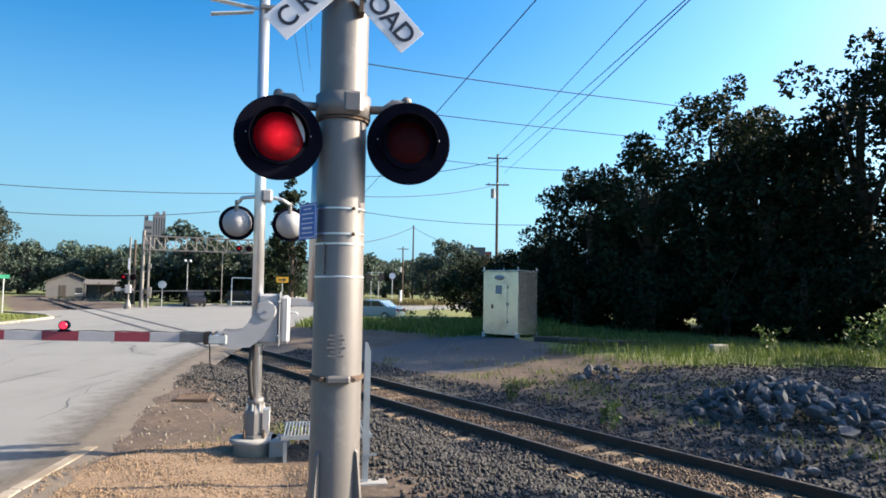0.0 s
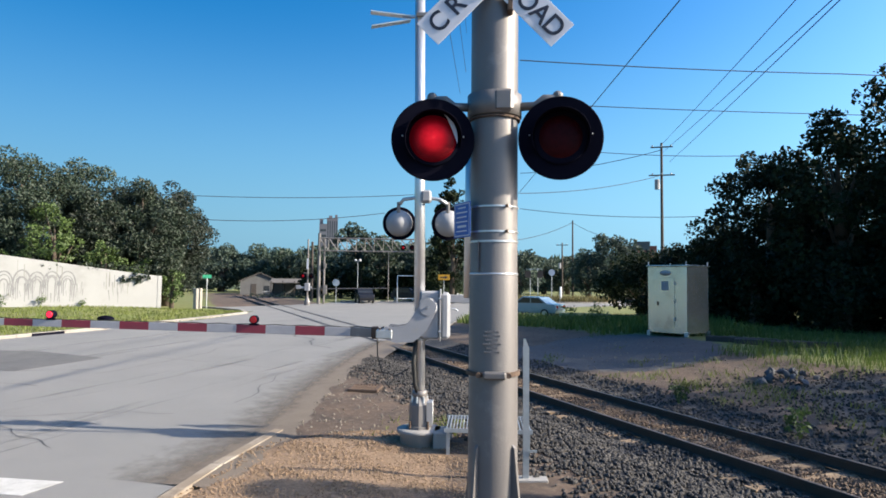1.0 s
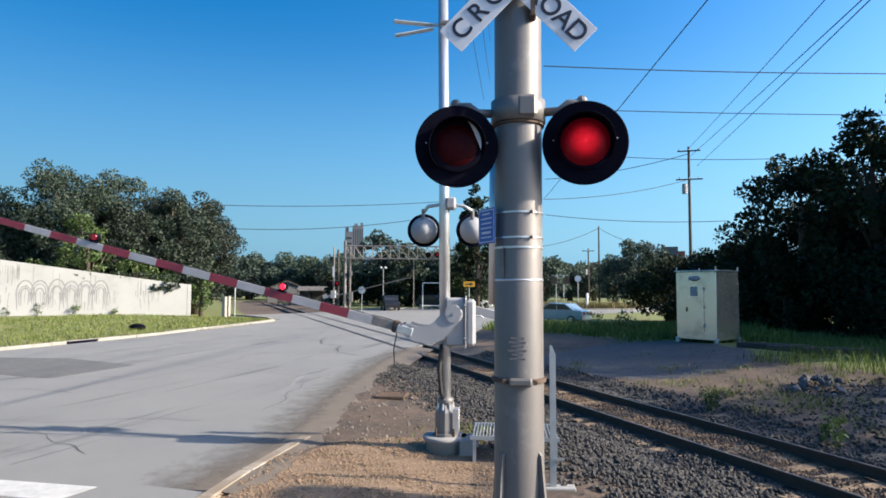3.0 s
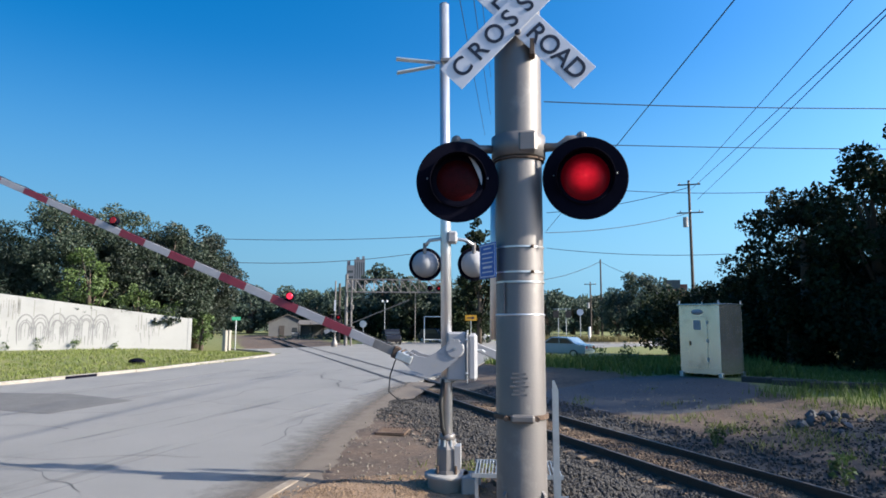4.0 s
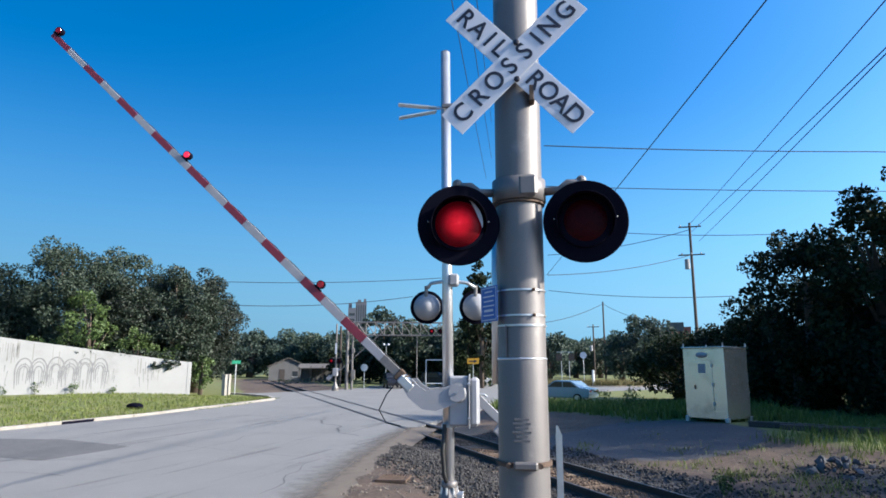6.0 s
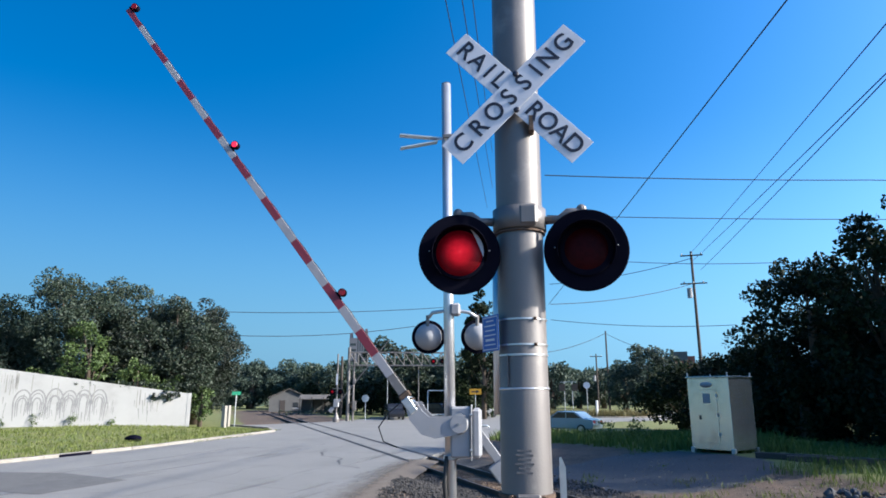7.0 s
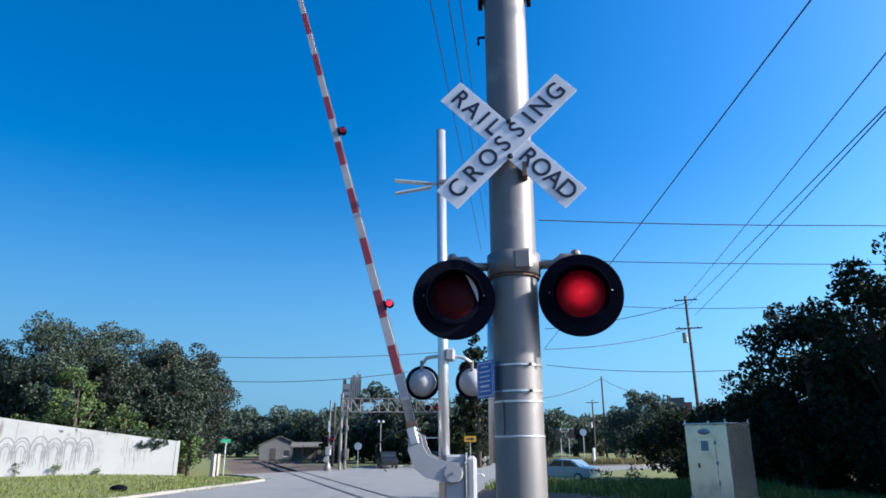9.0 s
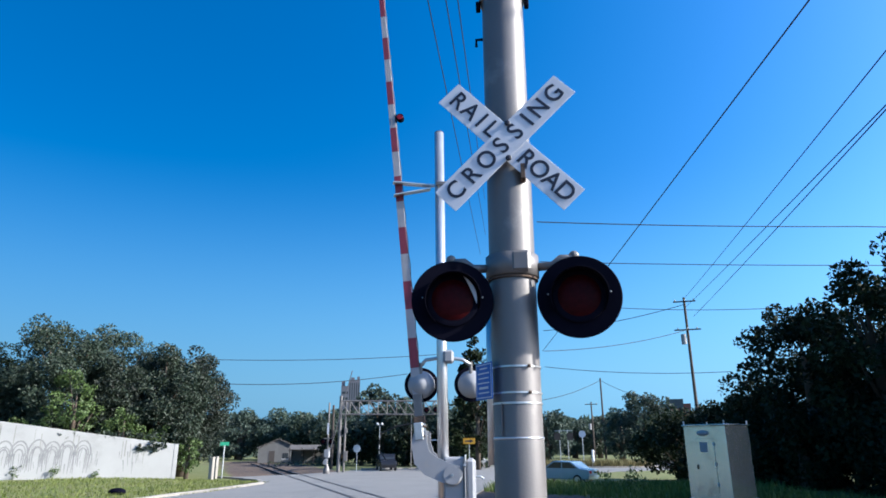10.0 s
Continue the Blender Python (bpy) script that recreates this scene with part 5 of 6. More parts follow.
    tagged(from_arrays("far_woods", v, f, "leaf_far_hazed"), "far green woods along the horizon", "woods", kind="stuff")
    # grasses
    pl = []
    for _ in range(15000):
        y = rnd.uniform(10, 46)
        x = -25.1 - (0 if y < 36 else (y - 36) * 0.25) - rnd.random() ** 1.3 * 16
        pl.append((x, y, 0.0))
    grass_patch("lawn_grass", "short sunlit green lawn grass", pl, "grass", 1, 0.08, 0.2, 0.02)
    pl = []
    for _ in range(15000):
        s, v = 7.0 + 9 * rnd.random() ** 0.9, rnd.uniform(-12, 14)
        x, y = TRACK_MID + ALONG * v + ACROSS * s
        if math.hypot(x - 2.2, y - 25) < 3.2 or (x > 3.5 and y < 17.6 + rnd.gauss(0, 0.25)):
            continue
        pl.append((x, y, 0.0))
    grass_patch("tall_grass", "tall green grass and weeds before the wood", pl, "grass_dark", 2, 0.14, 0.42, 0.011)
    pl = []
    for _ in range(9000):
        x, y = rnd.uniform(-9.2, 6), rnd.uniform(27, 45.5)
        s, v = track_space(x, y)
        if s > 7.5:
            pl.append((x, y, 0.0))
    out = ~inside(np.array([q[0] for q in pl]), np.array([q[1] for q in pl]), ROAD)
    pl = [q for q, k in zip(pl, out) if k]
    grass_patch("tall_grass", "rough green grass between road and wood", pl, "grass_dark", 3, 0.2, 0.6, 0.03)
    pl = []
    for _ in range(60):
        v, q = rnd.uniform(-5, 11), rnd.uniform(2.3, 7.2)
        cx, cy = TRACK_MID + ALONG * v + ACROSS * q
        for _ in range(rnd.randrange(15, 50)):
            pl.append((cx + rnd.gauss(0, 0.22), cy + rnd.gauss(0, 0.22), 0.0))
    grass_patch("weeds", "scattered low weeds on the bare dirt", pl, "grass", 6, 0.04, 0.2, 0.009, 0.6)
    pl = [(-2.9 + rnd.gauss(0, 0.45), 10.9 + rnd.gauss(0, 0.4), 0.0) for _ in range(260)]
    grass_patch("weeds", "small green weeds beside the gate base", pl, "grass", 4, 0.04, 0.16, 0.008, 0.6)
    for i, (x, y, h) in enumerate([(3.35, 12.7, 0.5), (12.6, 19.4, 1.3), (13.9, 19.8, 1.5), (10.6, 20.8, 0.9), (1.6, 15.4, 0.35), (-0.4, 29.5, 1.3), (-1.6, 31.0, 1.0), (-43.5, 37.5, 0.9), (-41.6, 39.2, 0.9), (-45.0, 36.2, 0.7), (-39.8, 41.2, 0.6)]):
        clumps = [(rnd.gauss(0, h * 0.22), rnd.gauss(0, h * 0.22), h * rnd.uniform(0.25, 1.0), h * rnd.uniform(0.12, 0.25)) for _ in range(14)]
        ob = thing("weed", "leafy green weed growing from the dirt", "weed", "weeds", at=(x, y, float(land(x, y))))
        v, f = leaf_cloud(rnd, clumps, 0.045 + 0.03 * h, 700 if h < 0.6 else 260, 2.0)
        from_arrays("leaves", v, f, "leaf_light", ob)
        st = None
        for c in clumps[:6]:
            st = tube((0, 0, -0.03), c[:3], 0.008, 0.004, 5, st)
        part("stem", st, "leaf_light", ob)


# ---- wall on the far side of the road ----
def white_wall():
    a, b = Vector((-45.7, 35.7, 0)), Vector((-36.1, 45.4, 0))
    d = (b - a).normalized()
    start = a - d * 9
    length = (b - start).length
    turn = math.degrees(math.atan2(d.y, d.x))
    ob = thing("wall_west", "long white painted wall with faded grey graffiti", "wall", at=tuple(start), turn=turn, kind="structure")
    top = lambda x: 4.69 + (2.83 - 4.69) * ((x - 9) / (length - 9))
    body = plate([(0, -0.3), (length, -0.3), (length, 2.83)] + [(length * k, top(length * k) + 0.03 * math.sin(k * 40)) for k in (0.9, 0.75, 0.6, 0.45, 0.3, 0.15, 0.0)], 0.25, m=pose(0, 0.125, 0, 90))
    part("wall_body", body, "wall", ob)
    part("end_cap", box((length + 0.0, 0, 1.3), (0.3, 0.31, 3.1), bevel=0.01), "wall", ob)
    rnd = random.Random(9)
    # faded loops of paint and dark runs, in the face of the wall
    bm = None
    for i in range(6):
        cx = 11.0 + i * 1.02 + rnd.uniform(-0.1, 0.1)
        for rr, tall, fat in ((0.56, 1.75, 0.055), (0.4, 1.6, 0.04), (0.27, 1.7, 0.05)):
            base = rnd.uniform(2.0, 2.25)
            for k in range(12):
                a0, a1 = math.pi * k / 11 - 0.1, math.pi * (k + 1) / 11 - 0.1
                bm = tube((cx + rr * math.cos(a0), 0, base + rr * tall * math.sin(a0)), (cx + rr * math.cos(a1), 0, base + rr * tall * math.sin(a1)), fat, fat, 4, bm)
            for sx in (-rr, rr * 0.9):
                bm = tube((cx + sx, 0, base), (cx + sx * 0.85, 0, rnd.uniform(0.7, 1.5)), fat, 0.02, 4, bm)
    for i in range(70):
        x = rnd.choice((rnd.uniform(10.4, 17.2), rnd.uniform(10.4, 17.2), rnd.uniform(6.0, 10.0), rnd.uniform(18.2, 20.2)))
        z = rnd.uniform(1.4, 2.9)
        bm = tube((x, 0, z), (x + rnd.uniform(-0.12, 0.12), 0, z - rnd.uniform(0.4, 1.1)), rnd.uniform(0.015, 0.045), 0.012, 4, bm)
    bmesh.ops.scale(bm, vec=(1, 0.04, 1), verts=bm.verts)
    bmesh.ops.translate(bm, vec=(0, -0.128, 0), verts=bm.verts)
    part("graffiti", bm, "graffiti", ob, "unreadable faded grey spray paint")
    bm = None
    for i in range(40):
        x = rnd.choice((rnd.uniform(8.6, 10.6), rnd.uniform(8.6, 10.6), rnd.uniform(11, 17), rnd.uniform(18.6, 20.4)))
        t = top(x) - rnd.uniform(0.2, 1.0)
        bm = box((x, -0.127, t - 0.4), (rnd.uniform(0.02, 0.08), 0.004, rnd.uniform(0.5, 1.4)), bm=bm)
    part("rain_streaks", bm, "streak", ob, "grey rain streaks")
    # creeper over the top
    cl = [(rnd.gauss(20.6, 0.5), -0.2, top(20.6) - rnd.uniform(-0.15, 0.9), 0.2) for _ in range(22)] + [(rnd.uniform(14, length), 0.1, top(18) + rnd.uniform(-0.1, 0.25), 0.28) for _ in range(26)]
    v, f = leaf_cloud(rnd, cl, 0.16, 300)
    cr = thing("creeper", "green creeper hanging over the white wall", "creeper", at=tuple(start), turn=turn)
    from_arrays("leaves", v, f, "leaf", cr)
    # dark bag on the verge, posts by the track
    g = thing("dark_bag", "dark crumpled bag lying on the grass verge", "bag", at=(-27.6, 30.3, 0.14))
    part("bag", ball((0, 0, 0.14), 0.42, (1.3, 0.8, 0.5), u=14, v=8), "black", g, "", True)
    g = thing("kerb_inlet", "dark storm drain opening in the kerb", "drain inlet", at=(-24.72, 23.6, 0.0), kind="structure")
    # solid black slab paints the shade inside the inlet, nothing is hollow
    part("opening", box((0.16, 0, 0.055), (0.04, 1.7, 0.13)), "black", g)
    for i, (x, y) in enumerate(((-33.0, 46.0), (-34.2, 48.2))):
        g = thing("fence_post", "short pale concrete post in the grass", "post", "posts", at=(x, y, 0.1))
        part("post", box((0, 0, 0.85), (0.32, 0.32, 1.75), bevel=0.02), "concrete", g)
    g = thing("street_sign", "small green street sign on a thin post", "street sign", at=(-34.5, 49.6, 0))
    part("post", tube((0, 0, 0), (0, 0, 2.7), 0.05, 0.05, 8), "galv", g)
    part("sign_plate", box((0, 0, 2.85), (0.75, 0.03, 0.3), turn=35), "green", g)


# ---- far side of the crossing ----
def far_crossing():
    ob = thing("cantilever_signal", "grey lattice cantilever signal over the far road", "cantilever signal", at=(-30.5, 64.0, 0), turn=20)
    part("column", tube((0, 0, 0), (0, 0, 7.8), 0.2, 0.16, 14, tube((0.55, 0, 0), (0.55, 0, 7.2), 0.12, 0.12, 10)), "alu", ob)
    for z in np.arange(0.8, 7.0, 0.9):
        part("rung", tube((0, 0, z), (0.55, 0, z + 0.35), 0.04, 0.04, 6), "alu", ob)
    part("ladder_box", box((0.7, -0.1, 1.6), (0.4, 0.4, 1.0), bevel=0.03), "alu", ob)
    part("ladder_box", box((0.65, -0.1, 4.2), (0.3, 0.4, 0.5), bevel=0.03), "alu", ob)
    for y in (-0.35, 0.35):
        for z in (5.85, 7.25):
            part("chord", tube((0, y, z), (11.0, y, z), 0.06, 0.06, 8), "alu", ob)
        for i in range(11):
            a, c = 7.25, 5.85
            part("brace", tube((i, y, a), (i + 1.0, y, c), 0.04, 0.04, 6), "alu", ob)
            part("strut", tube((i, y, 5.85), (i, y, 7.25), 0.03, 0.03, 6), "alu", ob)
    for x, first in ((9.2, True), (10.2, False)):
        round_lamp(ob, (x, -0.55, 6.3), 0, glow=True, first=first, size=0.3)
    part("hanging_pole", tube((7.6, 0.2, 5.9), (7.6, 0.2, 0.2), 0.05, 0.05, 8), "alu", ob)
    ob = thing("crossing_gate", "far grey crossing gate with red lamps, arm rising", "crossing gate", at=(-30.3, 60.9, 0), turn=12.5)
    part("mast", tube((0, 0, 0), (0, 0, 6.9), 0.09, 0.08, 12), "alu", ob)
    part("base", spin([(0.35, 0), (0.35, 0.3), (0.18, 0.7), (0.1, 0.9)], 12), "alu", ob)
    part("mechanism_case", box((0.0, -0.1, 1.9), (0.5, 0.5, 0.8), bevel=0.04), "steel_grey", ob)
    for x, first in ((-0.42, True), (0.42, False)):
        round_lamp(ob, (x, -0.2, 3.05), -6, glow=True, first=first, size=0.3)
    part("lamp_crossarm", tube((-0.42, -0.1, 3.35), (0.42, -0.1, 3.35), 0.03, 0.03, 8), "alu", ob)
    part("crossbuck_blade", box((0, -0.12, 4.3), (0.2, 0.01, 1.1)), "sign_white", ob)
    swing = part("gate_arm", box((4.4, 0, -0.3), (8.0, 0.04, 0.08), bevel=0.004), "label_grey", ob, "thin far gate arm")
    part("arm_bracket", box((-0.1, 0.1, -0.15), (1.2, 0.06, 0.22), bevel=0.02), "steel_grey", swing)
    part("counterweight", box((-0.9, 0.1, -0.1), (0.5, 0.1, 0.4), bevel=0.02), "steel_grey", swing)
    MOVERS.append((swing, [(t, pose(0, -0.35, 2.0) @ pose(0, 0, 0, 0, -min(a * 0.97, 76.0), 0)) for t, a in ARM_ANGLES]))
    # signs, board and lamps along the far kerb
    g = thing("stop_sign", "round-cornered sign seen from behind on a post", "road sign", at=(-29.5, 66.4, 0))
    part("post", tube((0, 0, 0), (0, 0, 2.6), 0.04, 0.04, 8), "galv", g)
    part("sign_plate", spin([(0.42, -0.01), (0.42, 0.01)], 8, m=pose(0, -0.05, 2.35, 90, 0, 20)), "galv", g)
    g = thing("arrow_sign", "yellow road sign with a black arrow", "road sign", at=(-17.9, 70.2, 0), turn=14)
    part("post", tube((0, 0, 0), (0, 0, 2.8), 0.04, 0.04, 8), "galv", g)
    pl = part("sign_plate", box((0, -0.05, 3.07), (1.3, 0.02, 0.62), bevel=0.004), "yellow", g)
    part("arrow", plate([(-0.45, -0.07), (0.1, -0.07), (0.1, -0.2), (0.48, 0), (0.1, 0.2), (0.1, 0.07), (-0.45, 0.07)], 0.006, m=pose(0, -0.064, 3.07, 90)), "letter", pl)
    g = thing("frame_board", "white rectangular frame standing at the roadside", "frame", at=(-23.6, 74.8, 0), turn=17)
    for x in (-1.35, 1.35):
        part("upright", box((x, 0, 1.65), (0.1, 0.1, 3.3)), "car_white", g)
    part("rail", box((0, 0, 3.25), (2.8, 0.1, 0.1)), "car_white", g)
    part("rail", box((0, 0, 0.45), (2.8, 0.1, 0.1)), "car_white", g)
    g = thing("street_lamp", "thin pole with two small bright lamps", "street lamp", at=(-30.6, 75.5, 0), turn=20)
    part("post", tube((0, 0, 0), (0, 0, 5.2), 0.05, 0.04, 8), "galv", g)
    for x in (-0.28, 0.28):
        part("lamp_head", ball((x, -0.1, 5.2), 0.16, u=10, v=8), "headlamp", g)
    # houses by the track
    g = thing("house", "small weathered grey house with a gabled roof", "house", at=(-59.9, 101.7, 0), turn=30)
    part("wall", box((0, 0, 1.2), (6.4, 8.0, 2.4)), "siding", g)
    part("gable", plate([(-3.2, 0), (3.2, 0), (0, 1.35)], 8.0, m=pose(0, 4.0, 2.4, 90)), "siding", g)
    for s in (-1, 1):
        part("roof", box((0, 0, 0), (3.8, 8.7, 0.12), bevel=0.01), "roof", g, m=pose(s * 1.72, 0, 3.1, 0, s * 22.8, 0))
    w = part("window", box((1.2, -4.02, 1.1), (0.9, 0.06, 0.9)), "glass_dark", g)
    part("frame", box((1.2, -4.0, 0.62), (1.1, 0.12, 0.07)), "car_white", w)
    part("door", box((-1.0, -4.02, 0.95), (0.9, 0.06, 1.9)), "timber", g)
    g = thing("shed", "low grey open shed beside the house", "shed", at=(-49.3, 92.7, 0), turn=24)
    part("roof", box((0, 0, 2.45), (6.0, 4.2, 0.14), bevel=0.02), "roof", g, m=Matrix.Translation((0, 0, 2.4)) @ pose(0, 0, 0, 9, 0, 0) @ Matrix.Translation((0, 0, -2.4)))
    for x in (-2.7, -0.9, 0.9, 2.7):
        for y in (-1.8, 1.8):
            part("post", box((x, y, 1.2), (0.14, 0.14, 2.4)), "timber", g)
    part("back_wall", box((0, 1.9, 1.1), (5.6, 0.1, 2.2)), "siding", g)
    g = thing("brush_heap", "low grey-brown brush beside the track", "brush", at=(-45, 84, 0))
    cl = [(random.uniform(-5, 6), random.uniform(-2, 3), random.uniform(0, 0.8), random.uniform(0.4, 0.9)) for _ in range(30)]
    v, f = leaf_cloud(random.Random(8), cl, 0.2, 60)
    from_arrays("leaves", v, f, "leaf", g)


def car(name, label, at, turn, paint, length=4.6, tall=1.45, suv=False, lamps_on=False):
    ob = thing(name, label, "car", "cars", at=at, turn=turn)
    w = 1.75
    k = length / 4.6
    if suv:
        prof = [(-2.25, 0.32), (-2.3, 0.75), (-2.25, 1.05), (-1.95, 1.1), (-1.7, 1.72), (0.7, 1.75), (1.15, 1.15), (2.1, 1.02), (2.28, 0.7), (2.25, 0.32)]
        glass = [(-1.62, 1.14), (-1.5, 1.6), (0.6, 1.63), (0.98, 1.16)]
    else:
        prof = [(-2.2, 0.3), (-2.3, 0.55), (-2.25, 0.9), (-1.6, 0.97), (-0.95, 1.4), (0.35, 1.43), (1.1, 0.97), (2.05, 0.85), (2.27, 0.6), (2.22, 0.3)]
        glass = [(-1.4, 0.99), (-0.88, 1.33), (0.3, 1.36), (0.92, 0.99)]
    prof = [(x * k, z * tall / 1.45 if not suv else z) for x, z in prof]
    glass = [(x * k, z * tall / 1.45 if not suv else z) for x, z in glass]
    body = plate(prof, w, m=pose(0, w / 2, 0, 90))
    bev(body, 0.05, 2)
    part("body", body, paint, ob, "", False)
    for y in (-w / 2 - 0.004, w / 2 - 0.008):
        g = part("side_window", plate(glass, 0.012, m=pose(0, y + 0.012, 0, 90)), "glass_dark", ob)
        part("pillar", box((glass[0][0] * 0.2, y + 0.005, (glass[0][1] + glass[1][1]) / 2), (0.07, 0.016, glass[1][1] - glass[0][1])), paint, g)
    zg = (prof[5][1] + glass[3][1]) / 2
    ws = box((0, 0, 0), (0.02, w * 0.84, 0.58), bevel=0.005)
    part("windscreen", ws, "glass_dark", ob, m=pose((glass[2][0] + glass[3][0]) / 2 + 0.1 * k, 0, zg + 0.02, 0, -math.degrees(math.atan2(glass[3][0] - glass[2][0], glass[2][1] - glass[3][1])), 0))
    part("rear_window", box((0, 0, 0), (0.02, w * 0.8, 0.5), bevel=0.005), "glass_dark", ob,
         m=pose((glass[0][0] + glass[1][0]) / 2 - 0.06, 0, zg, 0, math.degrees(math.atan2(glass[1][0] - glass[0][0], glass[1][1] - glass[0][1])), 0))
    for x in (-1.4 * k, 1.42 * k):
        for y in (-w / 2 + 0.06, w / 2 - 0.06):
            wh = part("wheel", tube((x, y - 0.1, 0.32), (x, y + 0.1, 0.32), 0.32, 0.32, 24), "tyre", ob)
            part("rim", tube((x, y - 0.108, 0.32), (x, y + 0.108, 0.32), 0.2, 0.2, 16), "chrome", wh)
    for y in (-0.6, 0.6):
        part("headlight", box((2.2 * k, y, 0.68), (0.1, 0.35, 0.16), bevel=0.03), "headlamp_on" if lamps_on else "headlamp", ob)
        part("tail_light", box((-2.26 * k, y, 0.8), (0.08, 0.3, 0.18), bevel=0.02), "red_glass", ob)
    return ob


def cars():
    car("sedan", "silver-blue saloon car waiting on the far street", (-5.4, 48.4, 0.0), 160, "car_silver", 4.7, 1.55)
    car("suv", "black sport utility car at the far kerb", (-27.6, 70.2, 0.0), -60, "car_black", 4.6, suv=True)
    car("suv", "dark sport utility car parked behind the trees", (-24.6, 78.0, 0.0), -20, "car_black", 4.6, suv=True)
    car("sedan", "white saloon car on the cross street", (-19.6, 80.5, 0.0), 10, "car_white", 4.4, 1.45)


def utility_pole(at, tall, label, arms=2, transformer=False):
    ob = thing("utility_pole", label, "utility pole", "utility poles", at=at)
    part("pole", tube((0, 0, -0.5), (0, 0, tall), 0.2, 0.13, 12), "pole_wood", ob)
    for i in range(arms):
        z = tall - 0.5 - i * 3.2
        part("crossarm", box((0, -0.16, z), (2.4 if i == 0 else 2.8, 0.12, 0.14), bevel=0.01), "pole_wood", ob)
        for x in (-1.0, 0.0, 1.0):
            part("insulator", spin([(0.05, 0), (0.09, 0.05), (0.06, 0.1), (0.08, 0.15), (0.03, 0.2)], 10, m=Matrix.Translation((x, -0.16, z + 0.07))), "galv", ob)
    if transformer:
        part("transformer", tube((-0.5, -0.2, tall - 5.3), (-0.5, -0.2, tall - 4.2), 0.28, 0.28, 16), "steel_grey", ob)
    return ob


WIRES = [
    ((-3.4, 25.8, 11.8), (10.6, 32.3, 12.3)),
    ((-5.2, 39.7, 14.0), (15.5, 47.5, 14.1)),
    ((5.24, 15.9, 13.6), (-9.25, 69.1, 12.34)),
    ((7.51, 18.0, 13.0), (6.33, 74.8, 18.45)),
    ((7.21, 18.0, 11.36), (6.2, 74.8, 17.29)),
    ((7.18, 18.0, 11.22), (7.03, 74.8, 16.28)),
    ((-6.17, 19.0, 18.65), (-17.27, 75.0, 25.79)),
    ((-5.46, 19.0, 18.48), (-16.55, 75.0, 28.36)),
    ((-5.0, 19.0, 18.38), (-16.5, 75.0, 33.24)),
    ((-52.2, 60.7, 12.4), (-22.9, 76.6, 13.6)),
    ((-41.5, 56.3, 8.8), (-23.6, 65.9, 10.1)),
    ((-9.7, 74.4, 18.9), (16.4, 78.3, 17.3)),
    ((-11.7, 89.2, 13.0), (12.0, 89.2, 11.5)),
    ((-10.1, 77.3, 16.0), (6.3, 74.7, 17.7)),
    ((-7.8, 59.5, 11.0), (6.2, 74.7, 14.8)),
    ((-15.3, 108.9, 9.8), (-5.9, 119.9, 13.8)),
    ((3.1, 74.9, 7.1), (-5.9, 119.9, 13.8)),
]


def wires():
    for i, (a, b) in enumerate(WIRES):
        a, b = Vector(a), Vector(b)
        d = b - a
        lo, hi = (-1.2, 1.0) if 3 <= i <= 8 or i == 2 else (0.0, 1.6) if i < 2 else (0.0, 1.0)
        sag = 0.25 if i < 9 else 0.5
        near = min(a.length, b.length)
        pts = []
        for k in range(25):
            u = lo + (hi - lo) * k / 24
            pts.append(a + d * u - Vector((0, 0, sag * max(0.0, 4 * u * (1 - u)) * (1 if i >= 9 else 0.3))))
        r0 = 0.014 + 0.0003 * near
        ob = part("overhead_wire", bend([tuple(p) for p in pts], r0 if i != 2 else 0.025, 5), "wire")
        tagged(ob, "thin black overhead wire", "overhead wire", "overhead wires")


def island():
    """A kerbed island with dry grass and small signs beyond the crossing."""
    cx, cy = -5.5, 84.0
    outline = [(7.5 * math.cos(2 * math.pi * i / 24), 2.6 * math.sin(2 * math.pi * i / 24)) for i in range(24)]
    g = thing("traffic_island", "kerbed traffic island with dry grass", "traffic island", at=(cx, cy, 0), turn=12, kind="structure")
    part("island_kerb", plate(outline, 0.15), "concrete", g)
    part("island_soil", plate([(x * 0.95, y * 0.9) for x, y in outline], 0.17), "spill_plain", g)
    rnd = random.Random(61)
    pl = []
    for _ in range(2600):
        a, q = rnd.uniform(0, 6.283), math.sqrt(rnd.random()) * 0.93
        x, y = 7.5 * q * math.cos(a), 2.6 * q * math.sin(a)
        t = radians(12)
        pl.append((cx + x * math.cos(t) - y * math.sin(t), cy + x * math.sin(t) + y * math.cos(t), 0.24))
    grass_patch("dry_grass", "tall dry yellow grass on the island", pl, "grass_dry", 9, 0.4, 0.95, 0.03)
    g = thing("sign_frame", "bracket with two signs seen from behind", "road sign", at=(-9.2, 84.5, 0.15), turn=8)
    for x in (-0.5, 0.5):
        part("post", tube((x, 0, 0), (x, 0, 4.3), 0.05, 0.05, 8), "galv", g)
        part("sign_plate", box((x * 1.6, -0.06, 3.5), (0.75, 0.02, 0.9), bevel=0.004), "timber", g)
    part("crossbar", box((0, 0, 4.2), (2.2, 0.06, 0.06)), "galv", g)
    g = thing("round_sign", "small round white sign on a post", "road sign", at=(-6.8, 83.6, 0.15), turn=5)
    part("post", tube((0, 0, 0), (0, 0, 3.6), 0.05, 0.05, 8), "galv", g)
    part("sign_plate", spin([(0.42, -0.012), (0.42, 0.012)], 20, m=pose(0, -0.07, 3.75, 90)), "sign_white", g)
    g = thing("marker_post", "thick white marker post", "post", at=(-5.6, 82.6, 0.15))
    part("post", tube((0, 0, 0), (0, 0, 1.9), 0.16, 0.16, 12), "car_white", g)


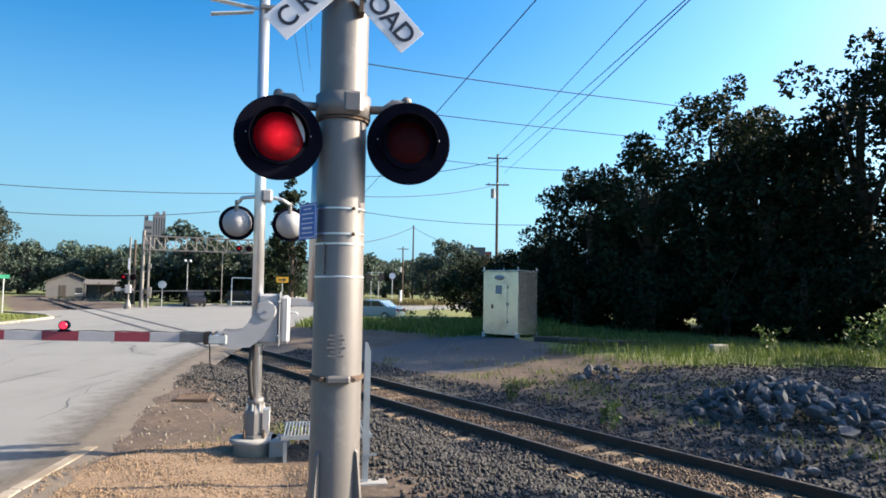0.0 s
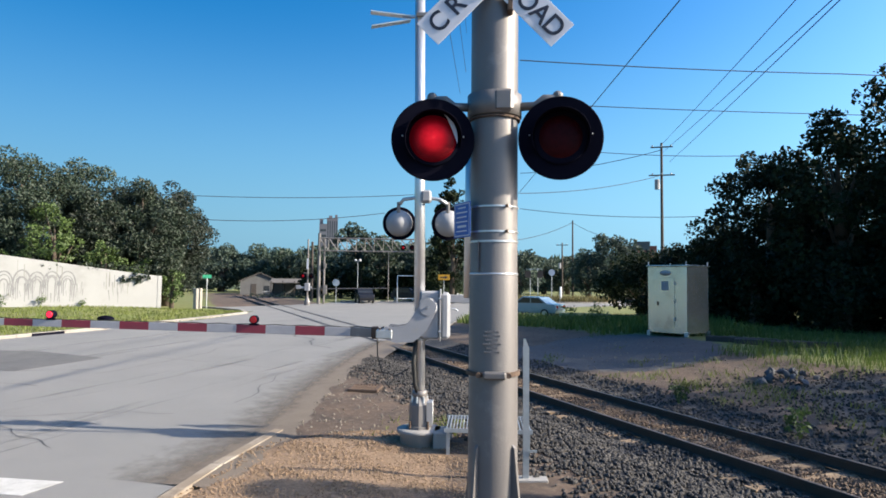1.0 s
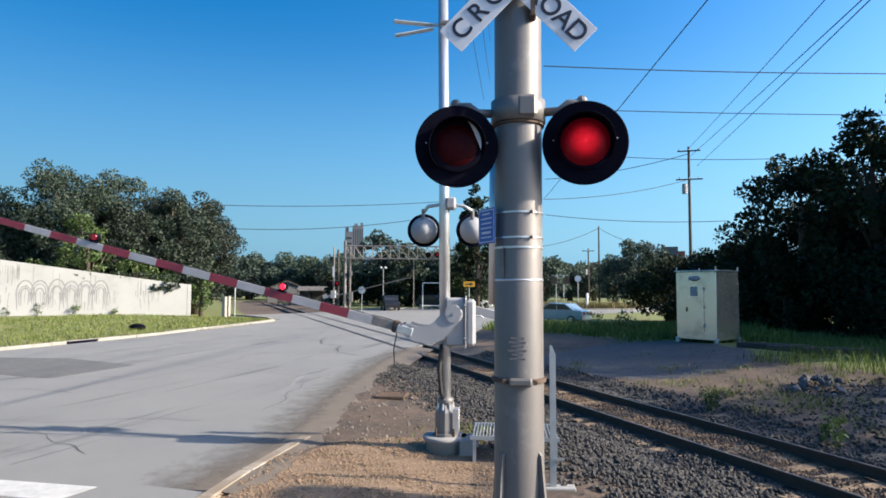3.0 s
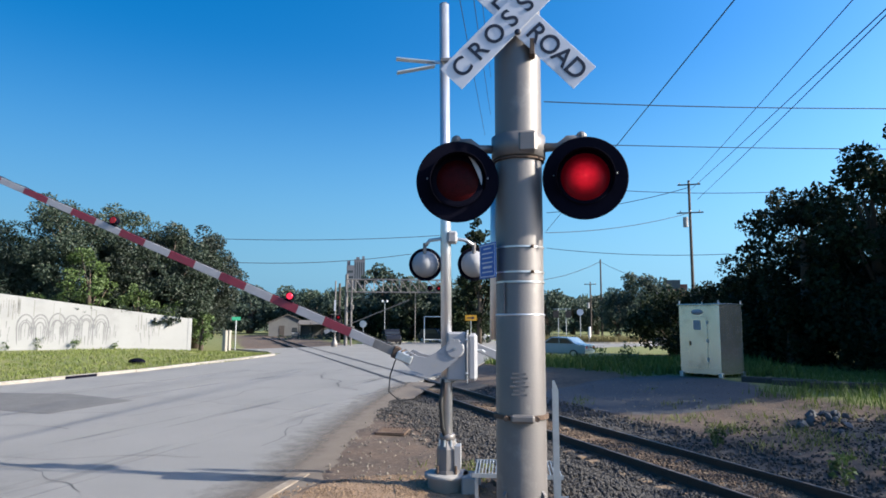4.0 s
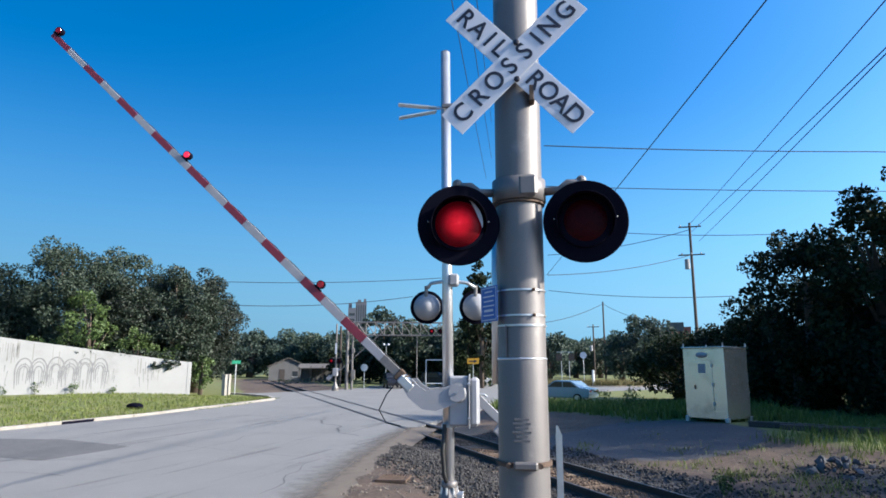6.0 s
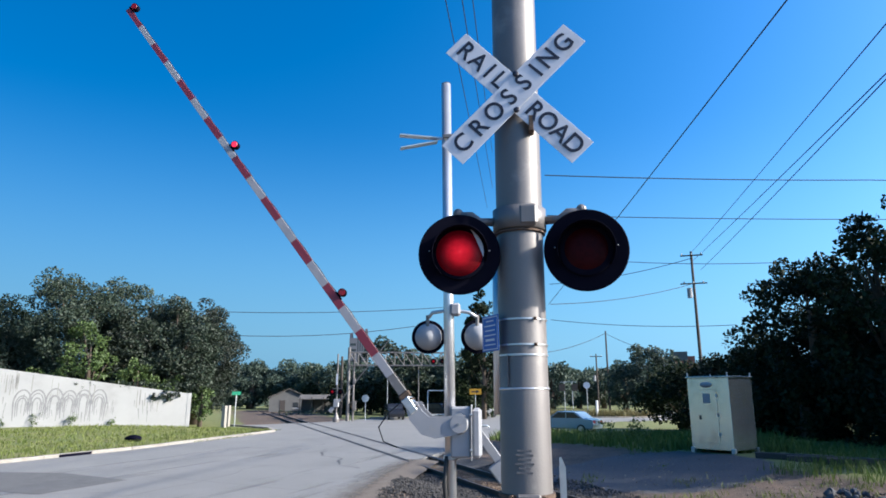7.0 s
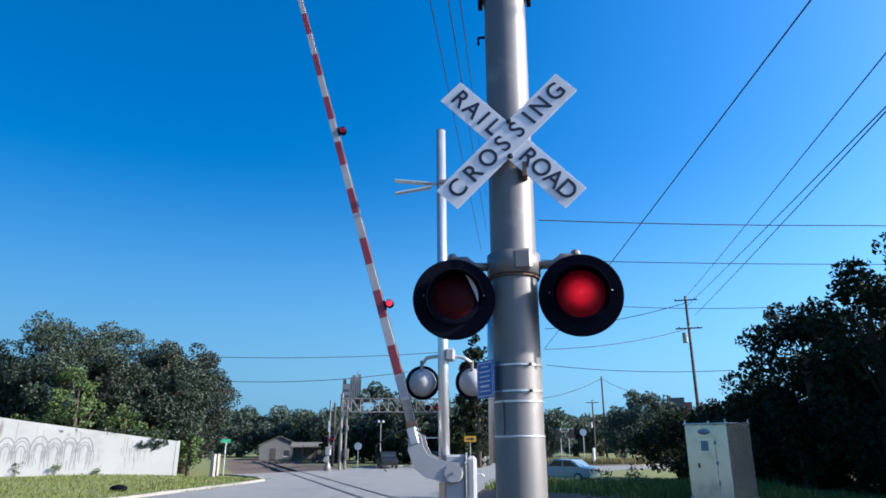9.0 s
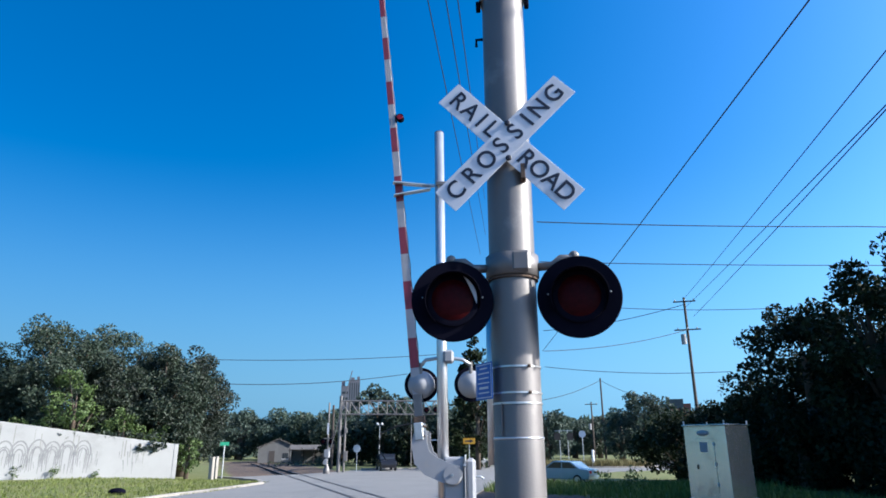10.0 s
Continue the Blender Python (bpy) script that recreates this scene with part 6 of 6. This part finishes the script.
def skyline():
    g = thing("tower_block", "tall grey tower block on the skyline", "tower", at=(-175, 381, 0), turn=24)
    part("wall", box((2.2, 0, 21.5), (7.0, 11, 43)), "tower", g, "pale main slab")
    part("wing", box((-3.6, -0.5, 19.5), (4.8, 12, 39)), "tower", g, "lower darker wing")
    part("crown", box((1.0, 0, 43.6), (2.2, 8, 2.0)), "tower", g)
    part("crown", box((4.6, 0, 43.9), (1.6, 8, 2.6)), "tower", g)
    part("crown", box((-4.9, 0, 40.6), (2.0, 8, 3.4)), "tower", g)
    for i in range(5):
        part("window_strip", box((-0.6 + i * 1.4, -5.52, 22), (0.55, 0.1, 38)), "glass_dark", g)
    for k in range(9):
        part("window", box((-3.6, -6.52, 6 + k * 3.6), (3.6, 0.1, 1.5)), "glass_dark", g)
    g = thing("brick_building", "far red brick and white block of flats", "building", at=(13.9, 260, 0), turn=-3)
    part("wall", box((0, 0, 8.5), (11, 10, 17)), "brick", g)
    part("wall", box((0, -0.4, 17), (6, 9.6, 3.4)), "siding", g)
    for k in range(3):
        for i in range(5):
            part("window", box((-4.2 + i * 2.1, -5.05, 8.6 + k * 2.9), (1.1, 0.1, 1.5)), "glass_dark", g)
    utility_pole((6.2, 74.9, 0.0), 18.5, "tall dark wooden utility pole with crossarms", 2, True)
    # never in view: added so its shadow band falls across the gravel
    thick = thing("utility_pole", "unseen thick wooden pole added to cast a shadow band", "utility pole", "utility poles", at=(13.2, 8.85, float(land(13.2, 8.85))))
    part("pole", tube((0, 0, -0.5), (0, 0, 8.6), 0.42, 0.36, 16), "pole_wood", thick)
    utility_pole((-5.9, 120.1, 0.0), 14.2, "distant dark wooden utility pole", 0)
    utility_pole((-8.6, 132, 0.0), 10.8, "distant dark wooden utility pole", 1, True)
    utility_pole((-35.5, 72.5, 0.0), 7.4, "distant thin wooden pole by the track", 0)
    g = thing("street_lamp", "thin pale street lamp at the far street", "street lamp", at=(2.85, 90.3, 0))
    part("post", tube((0, 0, 0), (0, 0, 6.6), 0.12, 0.09, 10), "alu", g)
    part("lamp_head", box((0.4, 0, 6.6), (0.9, 0.25, 0.14), bevel=0.03), "alu", g)


def motions():
    """Keys for all that moves: lamps and gate arms."""
    for ob, rows in MOVERS:
        walk(ob, rows)


ground()
road()
wheel_marks()
road_edge_dirt()
kerb([(-5.0, -6), (-5.0, 6.4), (-5.25, 7.9), (-5.45, 10.0)], 0.035, 0.2, 1.6, "worn pale concrete kerb beside the gravel", "kerb_worn")
kerb([(-24.75, 2), (-24.75, 27), (-25.7, 36), (-26.8, 43.5), (-29.4, 47.1), (-33.1, 49.4), (-37, 51.5)], 0.13, 0.3, 2.6, "pale concrete kerb along the grass verge")
kerb([(-31.2, 71.7), (-24.6, 76.8), (-20.1, 86.8)], 0.14, 0.3, 3.0, "pale far kerb of the cross street")
near_signal()
gate()
side_fixtures()
bungalow()
rock_pile()
white_wall()
far_crossing()
cars()
skyline()
island()
wires()
plants()
gravels()
railway()

motions()
